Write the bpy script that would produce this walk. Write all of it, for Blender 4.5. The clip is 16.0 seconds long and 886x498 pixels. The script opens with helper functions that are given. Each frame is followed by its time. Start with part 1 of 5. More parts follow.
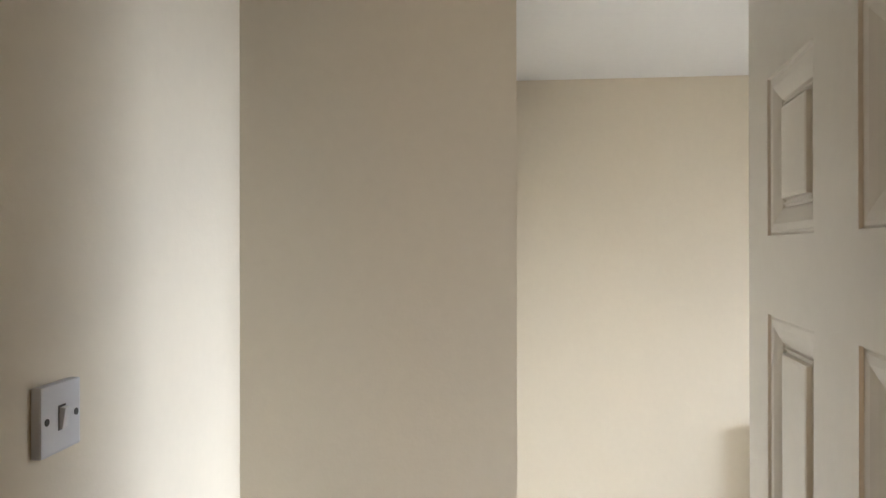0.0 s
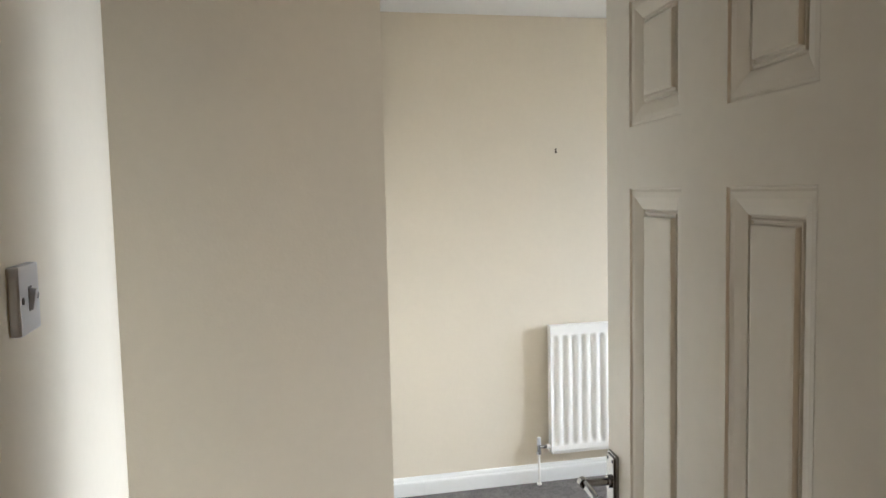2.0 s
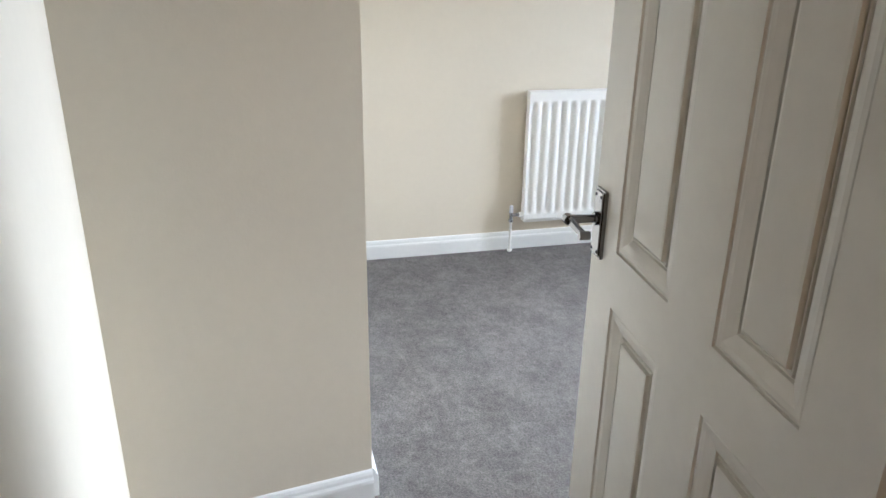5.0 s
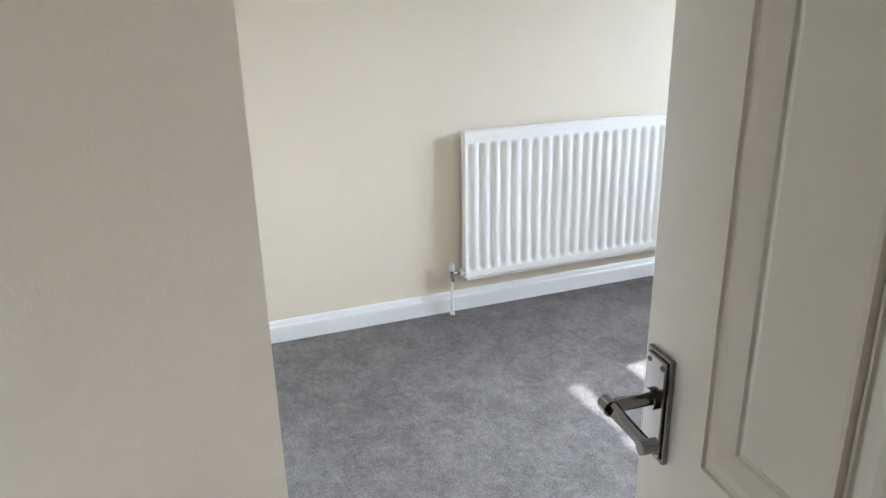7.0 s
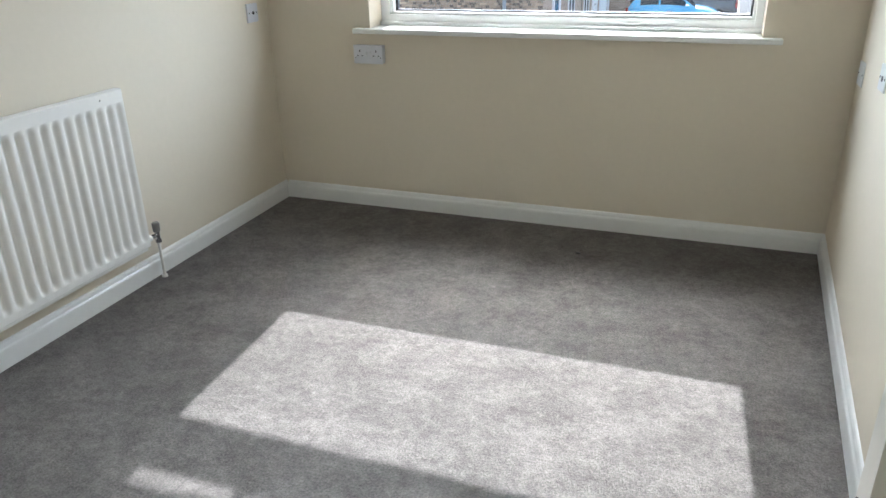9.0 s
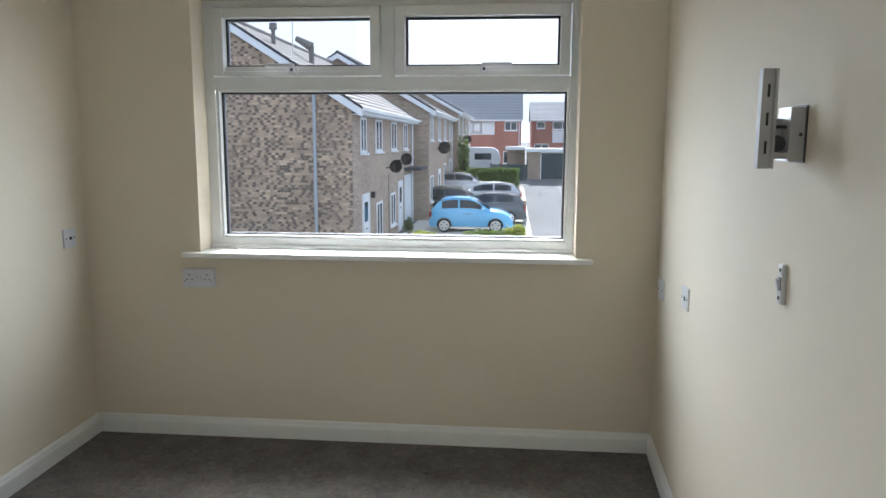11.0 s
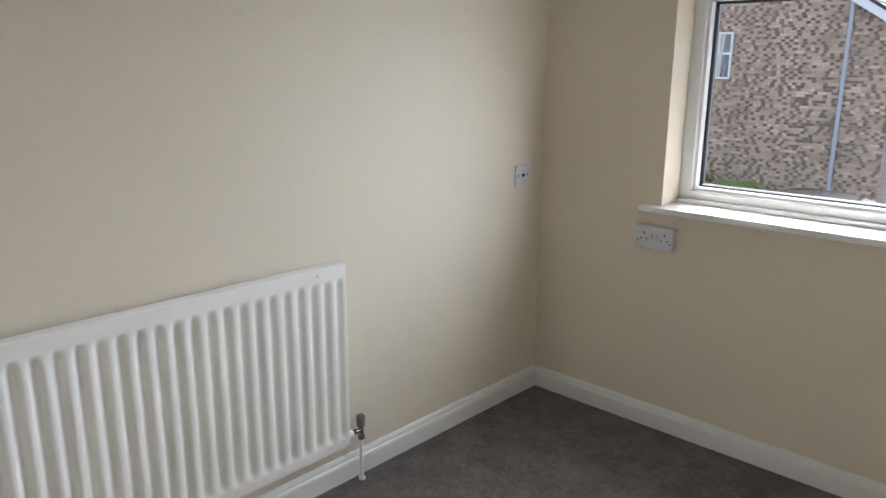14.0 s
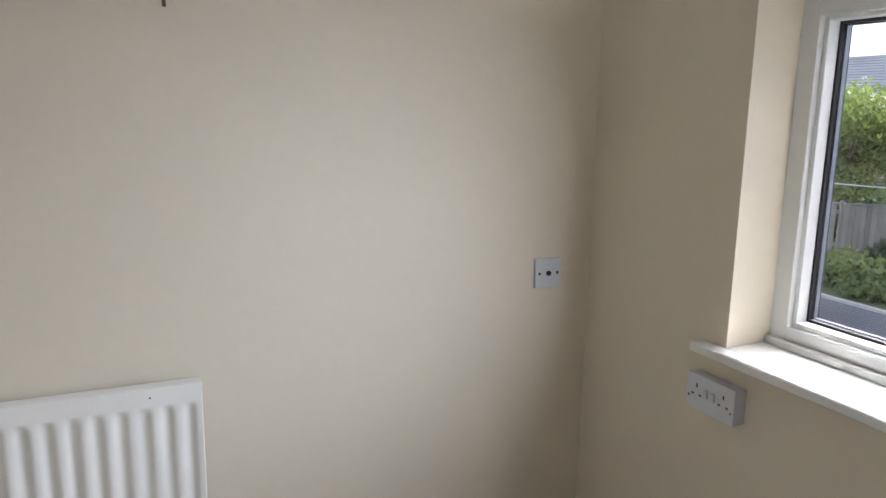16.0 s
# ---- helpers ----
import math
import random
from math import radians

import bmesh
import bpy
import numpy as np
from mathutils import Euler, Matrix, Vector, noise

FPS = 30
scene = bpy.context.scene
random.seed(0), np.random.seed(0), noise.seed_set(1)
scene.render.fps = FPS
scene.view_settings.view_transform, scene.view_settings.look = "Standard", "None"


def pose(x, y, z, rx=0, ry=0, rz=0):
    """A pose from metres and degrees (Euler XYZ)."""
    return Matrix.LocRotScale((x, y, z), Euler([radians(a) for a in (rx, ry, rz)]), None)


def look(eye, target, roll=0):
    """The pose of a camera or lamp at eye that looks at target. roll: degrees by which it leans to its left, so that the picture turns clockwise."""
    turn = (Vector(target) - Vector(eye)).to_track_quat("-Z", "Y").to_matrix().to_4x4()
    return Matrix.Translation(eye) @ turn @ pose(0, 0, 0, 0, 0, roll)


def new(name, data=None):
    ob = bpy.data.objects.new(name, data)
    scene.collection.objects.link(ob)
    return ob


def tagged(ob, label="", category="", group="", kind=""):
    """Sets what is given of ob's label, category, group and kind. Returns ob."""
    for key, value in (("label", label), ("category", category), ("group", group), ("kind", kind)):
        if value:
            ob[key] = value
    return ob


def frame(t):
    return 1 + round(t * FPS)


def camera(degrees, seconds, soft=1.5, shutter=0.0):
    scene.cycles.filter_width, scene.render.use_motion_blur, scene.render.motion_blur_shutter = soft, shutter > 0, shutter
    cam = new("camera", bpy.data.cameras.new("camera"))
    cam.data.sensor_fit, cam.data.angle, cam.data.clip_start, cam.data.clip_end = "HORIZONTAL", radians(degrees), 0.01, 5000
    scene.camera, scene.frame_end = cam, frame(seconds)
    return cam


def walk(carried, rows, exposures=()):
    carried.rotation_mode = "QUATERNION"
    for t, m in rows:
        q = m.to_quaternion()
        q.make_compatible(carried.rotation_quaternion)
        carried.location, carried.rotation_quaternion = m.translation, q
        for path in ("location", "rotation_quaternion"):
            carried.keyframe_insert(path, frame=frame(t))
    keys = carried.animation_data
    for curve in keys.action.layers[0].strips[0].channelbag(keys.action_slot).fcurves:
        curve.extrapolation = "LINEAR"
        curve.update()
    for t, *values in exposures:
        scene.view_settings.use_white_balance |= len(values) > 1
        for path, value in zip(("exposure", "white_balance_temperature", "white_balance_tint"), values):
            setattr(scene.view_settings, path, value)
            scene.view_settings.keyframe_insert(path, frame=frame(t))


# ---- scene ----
cam = camera(62.6, 16.0)
PATH = [
    (0, (3.269, -3.237, 1.545), (1.282, -3.433, 1.548), -0.1),
    (0.8, (3.317, -3.352, 1.573), (1.331, -3.125, 1.632), -2.1),
    (1.5, (3.383, -3.456, 1.535), (1.423, -3.057, 1.491), -2.0),
    (2, (3.404, -3.466, 1.465), (1.455, -3.044, 1.31), -1.3),
    (2.5, (3.409, -3.469, 1.4), (1.471, -3.036, 1.154), -0.9),
    (3, (3.41, -3.465, 1.361), (1.471, -3.081, 1.054), -0.7),
    (3.5, (3.392, -3.476, 1.357), (1.488, -3.114, 0.863), -0.5),
    (3.7, (3.383, -3.476, 1.356), (1.475, -3.110, 0.745), -0.4),
    (5.8, (3.171, -3.408, 1.326), (1.362, -2.931, 0.597), 0.8),
    (6, (3.129, -3.39, 1.325), (1.32, -2.908, 0.621), 0.8),
    (6.5, (2.995, -3.353, 1.336), (1.181, -2.851, 0.66), -0.0),
    (7, (2.767, -3.344, 1.341), (1.004, -2.675, 0.673), -1.2),
    (7.2, (2.694, -3.336, 1.338), (0.957, -2.602, 0.673), -0.7),
    (7.5, (2.567, -3.318, 1.34), (0.877, -2.484, 0.672), -0.6),
    (7.7, (2.469, -3.279, 1.341), (0.817, -2.372, 0.671), -0.5),
    (8, (2.36, -3.265, 1.334), (0.819, -2.189, 0.651), -0.6),
    (8.5, (2.164, -3.314, 1.311), (1.062, -1.815, 0.578), -1.1),
    (9, (2.11, -3.262, 1.306), (1.472, -1.543, 0.509), -1.2),
    (9.3, (2.092, -3.241, 1.305), (1.664, -1.452, 0.522), -0.9),
    (9.6, (2.063, -3.229, 1.304), (1.814, -1.385, 0.571), -0.4),
    (10, (2.002, -3.255, 1.34), (1.897, -1.349, 0.744), 0.1),
    (10.2, (1.989, -3.258, 1.36), (1.908, -1.325, 0.853), 0.2),
    (12.3, (1.983, -3.120, 1.443), (1.450, -1.209, 1.224), 0.2),
    (12.5, (1.982, -3.083, 1.443), (1.399, -1.186, 1.199), 0.1),
    (13, (1.837, -2.968, 1.426), (1.134, -1.126, 1.091), -0.3),
    (13.5, (1.798, -2.784, 1.384), (0.803, -1.1, 0.965), -0.1),
    (14, (1.803, -2.533, 1.404), (0.476, -1.119, 0.915), 0.4),
    (14.5, (1.802, -2.207, 1.418), (0.34, -0.928, 0.94), 0.4),
    (15, (1.841, -1.909, 1.422), (0.287, -0.721, 1.005), 1.3),
    (15.6, (1.839, -1.516, 1.458), (0.164, -0.504, 1.045), 1.6),
    (16, (1.76, -1.283, 1.438), (-0.026, -0.468, 1.056), 0.9),
]
EXPOSURES = [(0.0, 2.28, 5950, 13), (1.0, 2.3, 5900, 12), (2.5, 2.22, 5680, 11), (3.5, 2.22, 5450, 12), (6.5, 2.2, 5500, 12), (7.2, 2.1, 5400, 12),
             (8.0, 1.8, 5350, 11), (9.0, 1.5, 5600, 8), (10.0, 1.26, 5700, 8), (12.5, 1.05, 5850, 12), (13.5, 1.0, 6100, 14), (14.0, 1.28, 5850, 14), (14.5, 1.27, 5720, 15), (15.5, 1.15, 5700, 14), (16.0, 1.15, 5850, 15)]
walk(cam, [(t, look(eye, target, roll)) for t, eye, target, roll in PATH], EXPOSURES)

# ---- light ----
SUN_DIR = Vector((0.07, -1.268, -1.0)).normalized()
world = bpy.data.worlds.new("daylight")
scene.world = world
world.use_nodes = True
wn = world.node_tree
sky = wn.nodes.new("ShaderNodeTexSky")
sky.sky_type = "NISHITA"
sky.sun_disc = False
sky.sun_elevation = radians(38.2)
sky.sun_rotation = radians(-4.0)
sky.air_density, sky.dust_density, sky.ozone_density = 1.0, 1.2, 1.0
wn.nodes["Background"].inputs["Strength"].default_value = 0.13
# broken white cloud all over the sky
cloud_at, cloud_noise = wn.nodes.new("ShaderNodeTexCoord"), wn.nodes.new("ShaderNodeTexNoise")
cloud_noise.inputs["Scale"].default_value, cloud_noise.inputs["Detail"].default_value = 3.0, 6
cover, cloud_mix = wn.nodes.new("ShaderNodeMapRange"), wn.nodes.new("ShaderNodeMix")
cover.inputs["From Min"].default_value, cover.inputs["From Max"].default_value = 0.30, 0.55
cover.inputs["To Min"].default_value, cover.inputs["To Max"].default_value = 0.35, 1.0
cloud_mix.data_type = "RGBA"
cloud_mix.inputs[7].default_value = (3.9, 4.3, 4.9, 1)
wn.links.new(cloud_at.outputs["Generated"], cloud_noise.inputs["Vector"])
wn.links.new(cloud_noise.outputs["Fac"], cover.inputs["Value"])
wn.links.new(cover.outputs["Result"], cloud_mix.inputs["Factor"])
wn.links.new(sky.outputs["Color"], cloud_mix.inputs[6])
wn.links.new(cloud_mix.outputs[2], wn.nodes["Background"].inputs["Color"])
sun_data = bpy.data.lights.new("sun", "SUN")
sun_data.energy, sun_data.angle, sun_data.color = 5.0, radians(0.53), (1.0, 0.95, 0.87)
sun = new("sun", sun_data)
sun.matrix_world = look((-2, 40, 32), Vector((-2, 40, 32)) + SUN_DIR)

# daylight that the sky sends in through the window opening: straight in, and slanting to either side wall
def window_daylight(x, z, width, height, aim, energy, spread):
    data = bpy.data.lights.new("window_daylight", "AREA")
    data.shape, data.size, data.size_y = "RECTANGLE", width, height
    data.energy, data.color, data.spread = energy, (0.91, 0.96, 1.0), radians(spread)
    new("window_daylight", data).matrix_world = look((x, 0.052, z), (x + aim[0], 0.052 + aim[1], z + aim[2]))


for z in (1.20, 1.70):
    window_daylight(1.417, z, 1.66, 0.46, (0, -1, -0.32), 3.7, 62)
for z in (1.12, 1.55):
    window_daylight(1.25, z, 0.13, 0.38, (-1, -0.9, -0.38), 0.66, 76)
    window_daylight(1.58, z, 0.13, 0.38, (1, -0.9, -0.38), 0.66, 76)
# warm fill lamp added behind the walker to light the door and boxed-in wall
landing_data = bpy.data.lights.new("landing_fill", "AREA")
landing_data.shape, landing_data.size, landing_data.size_y = "RECTANGLE", 0.4, 0.5
landing_data.energy, landing_data.color = 1.1, (1.0, 0.62, 0.27)
landing = new("landing_fill", landing_data)
landing.matrix_world = look((4.97, -3.80, 1.05), (2.2, -3.35, 1.0))


# ---- materials ----
def paint(name, colour, rough=0.6, metal=0.0, grain=40.0, vary=0.06, patch=1.5, bump=0.1, bump_scale=250.0, coat=0.0, random_tint=0.0, spec=0.5):
    m = bpy.data.materials.new(name)
    m.use_nodes = True
    t = m.node_tree
    b = t.nodes["Principled BSDF"]
    co = t.nodes.new("ShaderNodeNewGeometry")
    n1, n2 = t.nodes.new("ShaderNodeTexNoise"), t.nodes.new("ShaderNodeTexNoise")
    n1.inputs["Scale"].default_value, n2.inputs["Scale"].default_value = grain, patch
    n1.inputs["Detail"].default_value, n2.inputs["Detail"].default_value = 4, 3
    add = t.nodes.new("ShaderNodeMath")
    add.operation = "ADD"
    ramp = t.nodes.new("ShaderNodeMapRange")
    ramp.inputs["From Min"].default_value, ramp.inputs["From Max"].default_value = 0.6, 1.4
    ramp.inputs["To Min"].default_value, ramp.inputs["To Max"].default_value = 1 - vary, 1 + vary
    mul = t.nodes.new("ShaderNodeVectorMath")
    mul.operation = "SCALE"
    mul.inputs[0].default_value = colour[:3]
    for n in (n1, n2):
        t.links.new(co.outputs["Position"], n.inputs["Vector"])
    t.links.new(n1.outputs["Fac"], add.inputs[0])
    t.links.new(n2.outputs["Fac"], add.inputs[1])
    t.links.new(add.outputs[0], ramp.inputs["Value"])
    scale_out = ramp.outputs["Result"]
    if random_tint:
        info = t.nodes.new("ShaderNodeObjectInfo")
        rr = t.nodes.new("ShaderNodeMapRange")
        rr.inputs["To Min"].default_value, rr.inputs["To Max"].default_value = 1 - random_tint, 1 + random_tint
        t.links.new(info.outputs["Random"], rr.inputs["Value"])
        m2 = t.nodes.new("ShaderNodeMath")
        m2.operation = "MULTIPLY"
        t.links.new(scale_out, m2.inputs[0])
        t.links.new(rr.outputs["Result"], m2.inputs[1])
        scale_out = m2.outputs[0]
    t.links.new(scale_out, mul.inputs["Scale"])
    t.links.new(mul.outputs["Vector"], b.inputs["Base Color"])
    b.inputs["Roughness"].default_value, b.inputs["Metallic"].default_value = rough, metal
    b.inputs["Coat Weight"].default_value = coat
    b.inputs["Specular IOR Level"].default_value = spec
    if bump:
        n3, bp = t.nodes.new("ShaderNodeTexNoise"), t.nodes.new("ShaderNodeBump")
        n3.inputs["Scale"].default_value, n3.inputs["Detail"].default_value = bump_scale, 3
        bp.inputs["Strength"].default_value, bp.inputs["Distance"].default_value = bump, 0.002
        t.links.new(co.outputs["Position"], n3.inputs["Vector"])
        t.links.new(n3.outputs["Fac"], bp.inputs["Height"])
        t.links.new(bp.outputs["Normal"], b.inputs["Normal"])
    return m


def glass(name, tint=(1, 1, 1), rough=0.0):
    m = bpy.data.materials.new(name)
    m.use_nodes = True
    b = m.node_tree.nodes["Principled BSDF"]
    b.inputs["Base Color"].default_value = (*tint, 1)
    b.inputs["Transmission Weight"].default_value = 1.0
    b.inputs["Roughness"].default_value = rough
    b.inputs["IOR"].default_value = 1.45
    return m


WALL = paint("cream emulsion", (0.70, 0.630, 0.508), rough=0.75, vary=0.02, patch=0.9, bump=0.15, bump_scale=120, spec=0.3)
CEIL = paint("white ceiling emulsion", (0.82, 0.82, 0.81), rough=0.85, vary=0.02, bump=0.2, bump_scale=90)
GLOSS = paint("white gloss woodwork", (0.76, 0.76, 0.735), rough=0.28, vary=0.03, bump=0.05, bump_scale=60)
DOORP = paint("off-white satin door paint", (0.72, 0.69, 0.62), rough=0.30, vary=0.03, bump=0.08, bump_scale=70)
PVC = paint("white plastic window profile", (0.68, 0.69, 0.68), rough=0.3, vary=0.02, bump=0.0)
PLASTIC = paint("white moulded plastic", (0.62, 0.625, 0.66), rough=0.3, vary=0.02, bump=0.0)
RADP = paint("white radiator enamel", (0.82, 0.805, 0.76), rough=0.3, vary=0.02, bump=0.03, bump_scale=200)
CORD = paint("white flex", (0.7, 0.7, 0.68), rough=0.5, vary=0.02, bump=0)
CHROME = paint("chrome", (0.55, 0.55, 0.56), rough=0.16, metal=1.0, vary=0.05, bump=0)
STEEL = paint("brushed satin steel", (0.27, 0.268, 0.275), rough=0.17, metal=1.0, vary=0.06, bump=0)
ZINC = paint("silver painted steel", (0.50, 0.50, 0.50), rough=0.38, metal=0.35, vary=0.05, bump=0)
DARKP = paint("dark grey plastic", (0.05, 0.05, 0.055), rough=0.45, vary=0.1, bump=0)
GASKET = paint("black rubber gasket", (0.012, 0.012, 0.014), rough=0.6, vary=0.1, bump=0)
SPACER = paint("dull aluminium", (0.30, 0.31, 0.33), rough=0.45, metal=0.6, vary=0.05, bump=0)
PANE = glass("window glass")


# ---- builders ----
def bx(bm, x0, x1, y0, y1, z0, z1, bevel=0.0, seg=2):
    """A box from corner to corner, its edges rounded by bevel."""
    x0, x1, y0, y1, z0, z1 = min(x0, x1), max(x0, x1), min(y0, y1), max(y0, y1), min(z0, z1), max(z0, z1)
    v = [bm.verts.new((x, y, z)) for x in (x0, x1) for y in (y0, y1) for z in (z0, z1)]
    f = [bm.faces.new([v[i] for i in q]) for q in ((0, 1, 3, 2), (4, 6, 7, 5), (0, 4, 5, 1), (2, 3, 7, 6), (0, 2, 6, 4), (1, 5, 7, 3))]
    if bevel:
        edges = list({e for q in f for e in q.edges})
        bmesh.ops.bevel(bm, geom=edges, offset=bevel, segments=seg, affect="EDGES", profile=0.7)
    return bm


def cyl(bm, p, q, r, r2=None, n=16):
    """A rod from p to q, of radius r (r2 at its far end)."""
    p, q = Vector(p), Vector(q)
    d = q - p
    m = Matrix.Translation((p + q) / 2) @ d.to_track_quat("Z", "Y").to_matrix().to_4x4()
    bmesh.ops.create_cone(bm, cap_ends=True, segments=n, radius1=r, radius2=r if r2 is None else r2, depth=d.length, matrix=m)
    return bm


def extrude_profile(bm, pts, m, length):
    """A closed profile in the local xz plane swept along local y for length, placed by m."""
    a = [bm.verts.new(m @ Vector((x, 0, z))) for x, z in pts]
    b = [bm.verts.new(m @ Vector((x, length, z))) for x, z in pts]
    n = len(pts)
    bm.faces.new(a)
    bm.faces.new(b[::-1])
    for i in range(n):
        bm.faces.new((a[i], b[i], b[(i + 1) % n], a[(i + 1) % n]))
    return bm


def thing(name, bm, material, label="", category="", kind="", group="", smooth=False):
    """One top-level mesh object."""
    bmesh.ops.recalc_face_normals(bm, faces=bm.faces)
    me = bpy.data.meshes.new(name)
    bm.to_mesh(me)
    bm.free()
    me.materials.append(material)
    if smooth:
        me.shade_smooth()
        me.set_sharp_from_angle(angle=radians(35))
    return tagged(new(name, me), label, category, group, kind)


def part(name, bm, material, parent, label="", smooth=False):
    ob = thing(name, bm, material, label, smooth=smooth)
    ob.parent = parent
    return ob


def base(name, place, label, category, group="", kind=""):
    """An Empty that holds a thing's parts."""
    ob = tagged(new(name), label, category, group, kind)
    ob.matrix_world = place
    return ob


def B():
    return bmesh.new()


# ---- the room's shell ----
W, YB, H = 2.645, -3.233, 2.30                 # width, back wall, ceiling
XE, XI, YS = 1.704, 1.788, -3.812               # boxed-in wall: outer edge, inner corner; switch wall
XH, YN = 2.90, -2.855                          # doorway wall, wall behind the open door
WX0, WX1, WZ0, WZ1 = 0.553, 2.281, 0.896, 2.047  # window opening
TW = 0.29
GZ = -2.5                                      # the ground outside, one storey down



def prism(bm, pts, z0, z1):
    """An upright prism over a polygon in plan."""
    a = [bm.verts.new((x, y, z0)) for x, y in pts]
    c = [bm.verts.new((x, y, z1)) for x, y in pts]
    bm.faces.new(a[::-1])
    bm.faces.new(c)
    for i in range(len(pts)):
        j = (i + 1) % len(pts)
        bm.faces.new((a[i], a[j], c[j], c[i]))
    return bm


bm = B()
bx(bm, -0.15, WX0, 0, TW, GZ, H)
bx(bm, WX1, 5.0, 0, TW, GZ, H)
bx(bm, WX0, WX1, 0, TW, GZ, 0.870)
bx(bm, WX0, WX1, 0, TW, WZ1, H)
thing("wall_north", bm, WALL, "cream painted outer wall round the window", "wall", "structure")
thing("wall_west", bx(B(), -0.15, 0, -4.1, 0, -0.02, H), WALL, "cream painted wall behind the radiator", "wall", "structure")
def east(y):
    """The east wall runs slightly out of square."""
    return W + 0.0455 * y


thing("wall_east", prism(B(), [(W, 0), (east(YN), YN), (5.0, YN), (5.0, 0)], -0.02, H), WALL, "cream painted wall with switch plates and a bracket", "wall", "structure")
bm = prism(B(), [(0, -4.1), (XI + 0.045, -4.1), (XI, YS), (XE, YB), (0, YB)], -0.02, H)
thing("wall_south", bm, WALL, "cream painted boxed-in wall beside the doorway", "wall", "structure")
def south(x):
    """The switch wall runs slightly out of square."""
    return YS + 0.055 * (x - XI)


thing("wall_switch", prism(B(), [(XI + 0.045, -6.2), (XH + 0.1, -6.2), (XH + 0.1, south(XH + 0.1)), (XI, YS), (XI + 0.045, -4.1)], -0.02, H), WALL, "cream painted wall with the light switch", "wall", "structure")
YJ0, YJ1, ZD = -3.675, -2.955, 1.925
bm = B()
bx(bm, XH, XH + 0.1, south(XH) - 0.01, YJ0 - 0.02, -0.02, H)
bx(bm, XH, XH + 0.1, YJ1 + 0.02, YN, -0.02, H)
bx(bm, XH, XH + 0.1, YJ0 - 0.02, YJ1 + 0.02, ZD + 0.02, H)
thing("wall_doorway", bm, WALL, "cream painted wall with the doorway", "wall", "structure")
# gap left beside the added fill lamp; no landing window is known
bm = B()
bx(bm, 5.0, 5.1, -6.2, -4.0, -0.02, H)
bx(bm, 5.0, 5.1, -3.6, TW, -0.02, H)
bx(bm, 5.0, 5.1, -4.0, -3.6, -0.02, 0.80)
bx(bm, 5.0, 5.1, -4.0, -3.6, 1.30, H)
bx(bm, XH + 0.1, 5.0, -6.2, -6.1, -0.02, H)
thing("wall_landing", bm, WALL, "plain cream landing wall", "wall", "structure")
thing("ceiling", bx(B(), -0.15, 5.1, -6.2, TW, H, H + 0.2), CEIL, "smooth white painted ceiling", "ceiling", "structure")


def carpet_material():
    m = bpy.data.materials.new("grey carpet pile")
    m.use_nodes = True
    t = m.node_tree
    b = t.nodes["Principled BSDF"]
    co = t.nodes.new("ShaderNodeNewGeometry")

    def tex(scale, detail, rough):
        n = t.nodes.new("ShaderNodeTexNoise")
        n.inputs["Scale"].default_value, n.inputs["Detail"].default_value, n.inputs["Roughness"].default_value = scale, detail, rough
        t.links.new(co.outputs["Position"], n.inputs["Vector"])
        return n.outputs["Fac"]

    def rng(fac, lo, hi, f0=0.3, f1=0.7):
        r = t.nodes.new("ShaderNodeMapRange")
        r.inputs["From Min"].default_value, r.inputs["From Max"].default_value = f0, f1
        r.inputs["To Min"].default_value, r.inputs["To Max"].default_value = lo, hi
        t.links.new(fac, r.inputs["Value"])
        return r.outputs["Result"]

    def mul(a, c, op="MULTIPLY"):
        n = t.nodes.new("ShaderNodeMath")
        n.operation = op
        t.links.new(a, n.inputs[0])
        t.links.new(c, n.inputs[1])
        return n.outputs[0]
    brushed = rng(tex(7.0, 8, 0.72), 0.80, 1.18, 0.38, 0.62)
    broad = rng(tex(1.1, 2, 0.5), 0.9, 1.1)
    tuft = rng(tex(150, 2, 0.6), 0.70, 1.30)
    clots = rng(tex(38, 4, 0.65), 0.78, 1.22)
    s = mul(mul(mul(brushed, broad), tuft), clots)
    sc = t.nodes.new("ShaderNodeVectorMath")
    sc.operation = "SCALE"
    sc.inputs[0].default_value = (0.154, 0.141, 0.131)
    t.links.new(s, sc.inputs["Scale"])
    t.links.new(sc.outputs["Vector"], b.inputs["Base Color"])
    b.inputs["Roughness"].default_value = 1.0
    b.inputs["Specular IOR Level"].default_value = 0.1
    b.inputs["Sheen Weight"].default_value = 0.06
    b.inputs["Sheen Roughness"].default_value = 0.4
    bp = t.nodes.new("ShaderNodeBump")
    bp.inputs["Strength"].default_value, bp.inputs["Distance"].default_value = 0.7, 0.005
    t.links.new(mul(tex(190, 3, 0.7), rng(tex(14, 3, 0.5), 0.0, 0.8), "ADD"), bp.inputs["Height"])
    t.links.new(bp.outputs["Normal"], b.inputs["Normal"])
    return m


CARPET = carpet_material()
thing("floor", bx(B(), -0.15, 5.1, -6.2, 0.0, -0.2, 0), CARPET, "grey deep-pile fitted carpet with brushed patches", "carpet", "structure")

SKIRT = [(0, 0), (0.018, 0), (0.018, 0.058), (0.0165, 0.066), (0.012, 0.072), (0.010, 0.080), (0.0065, 0.087), (0.003, 0.090), (0, 0.091)]


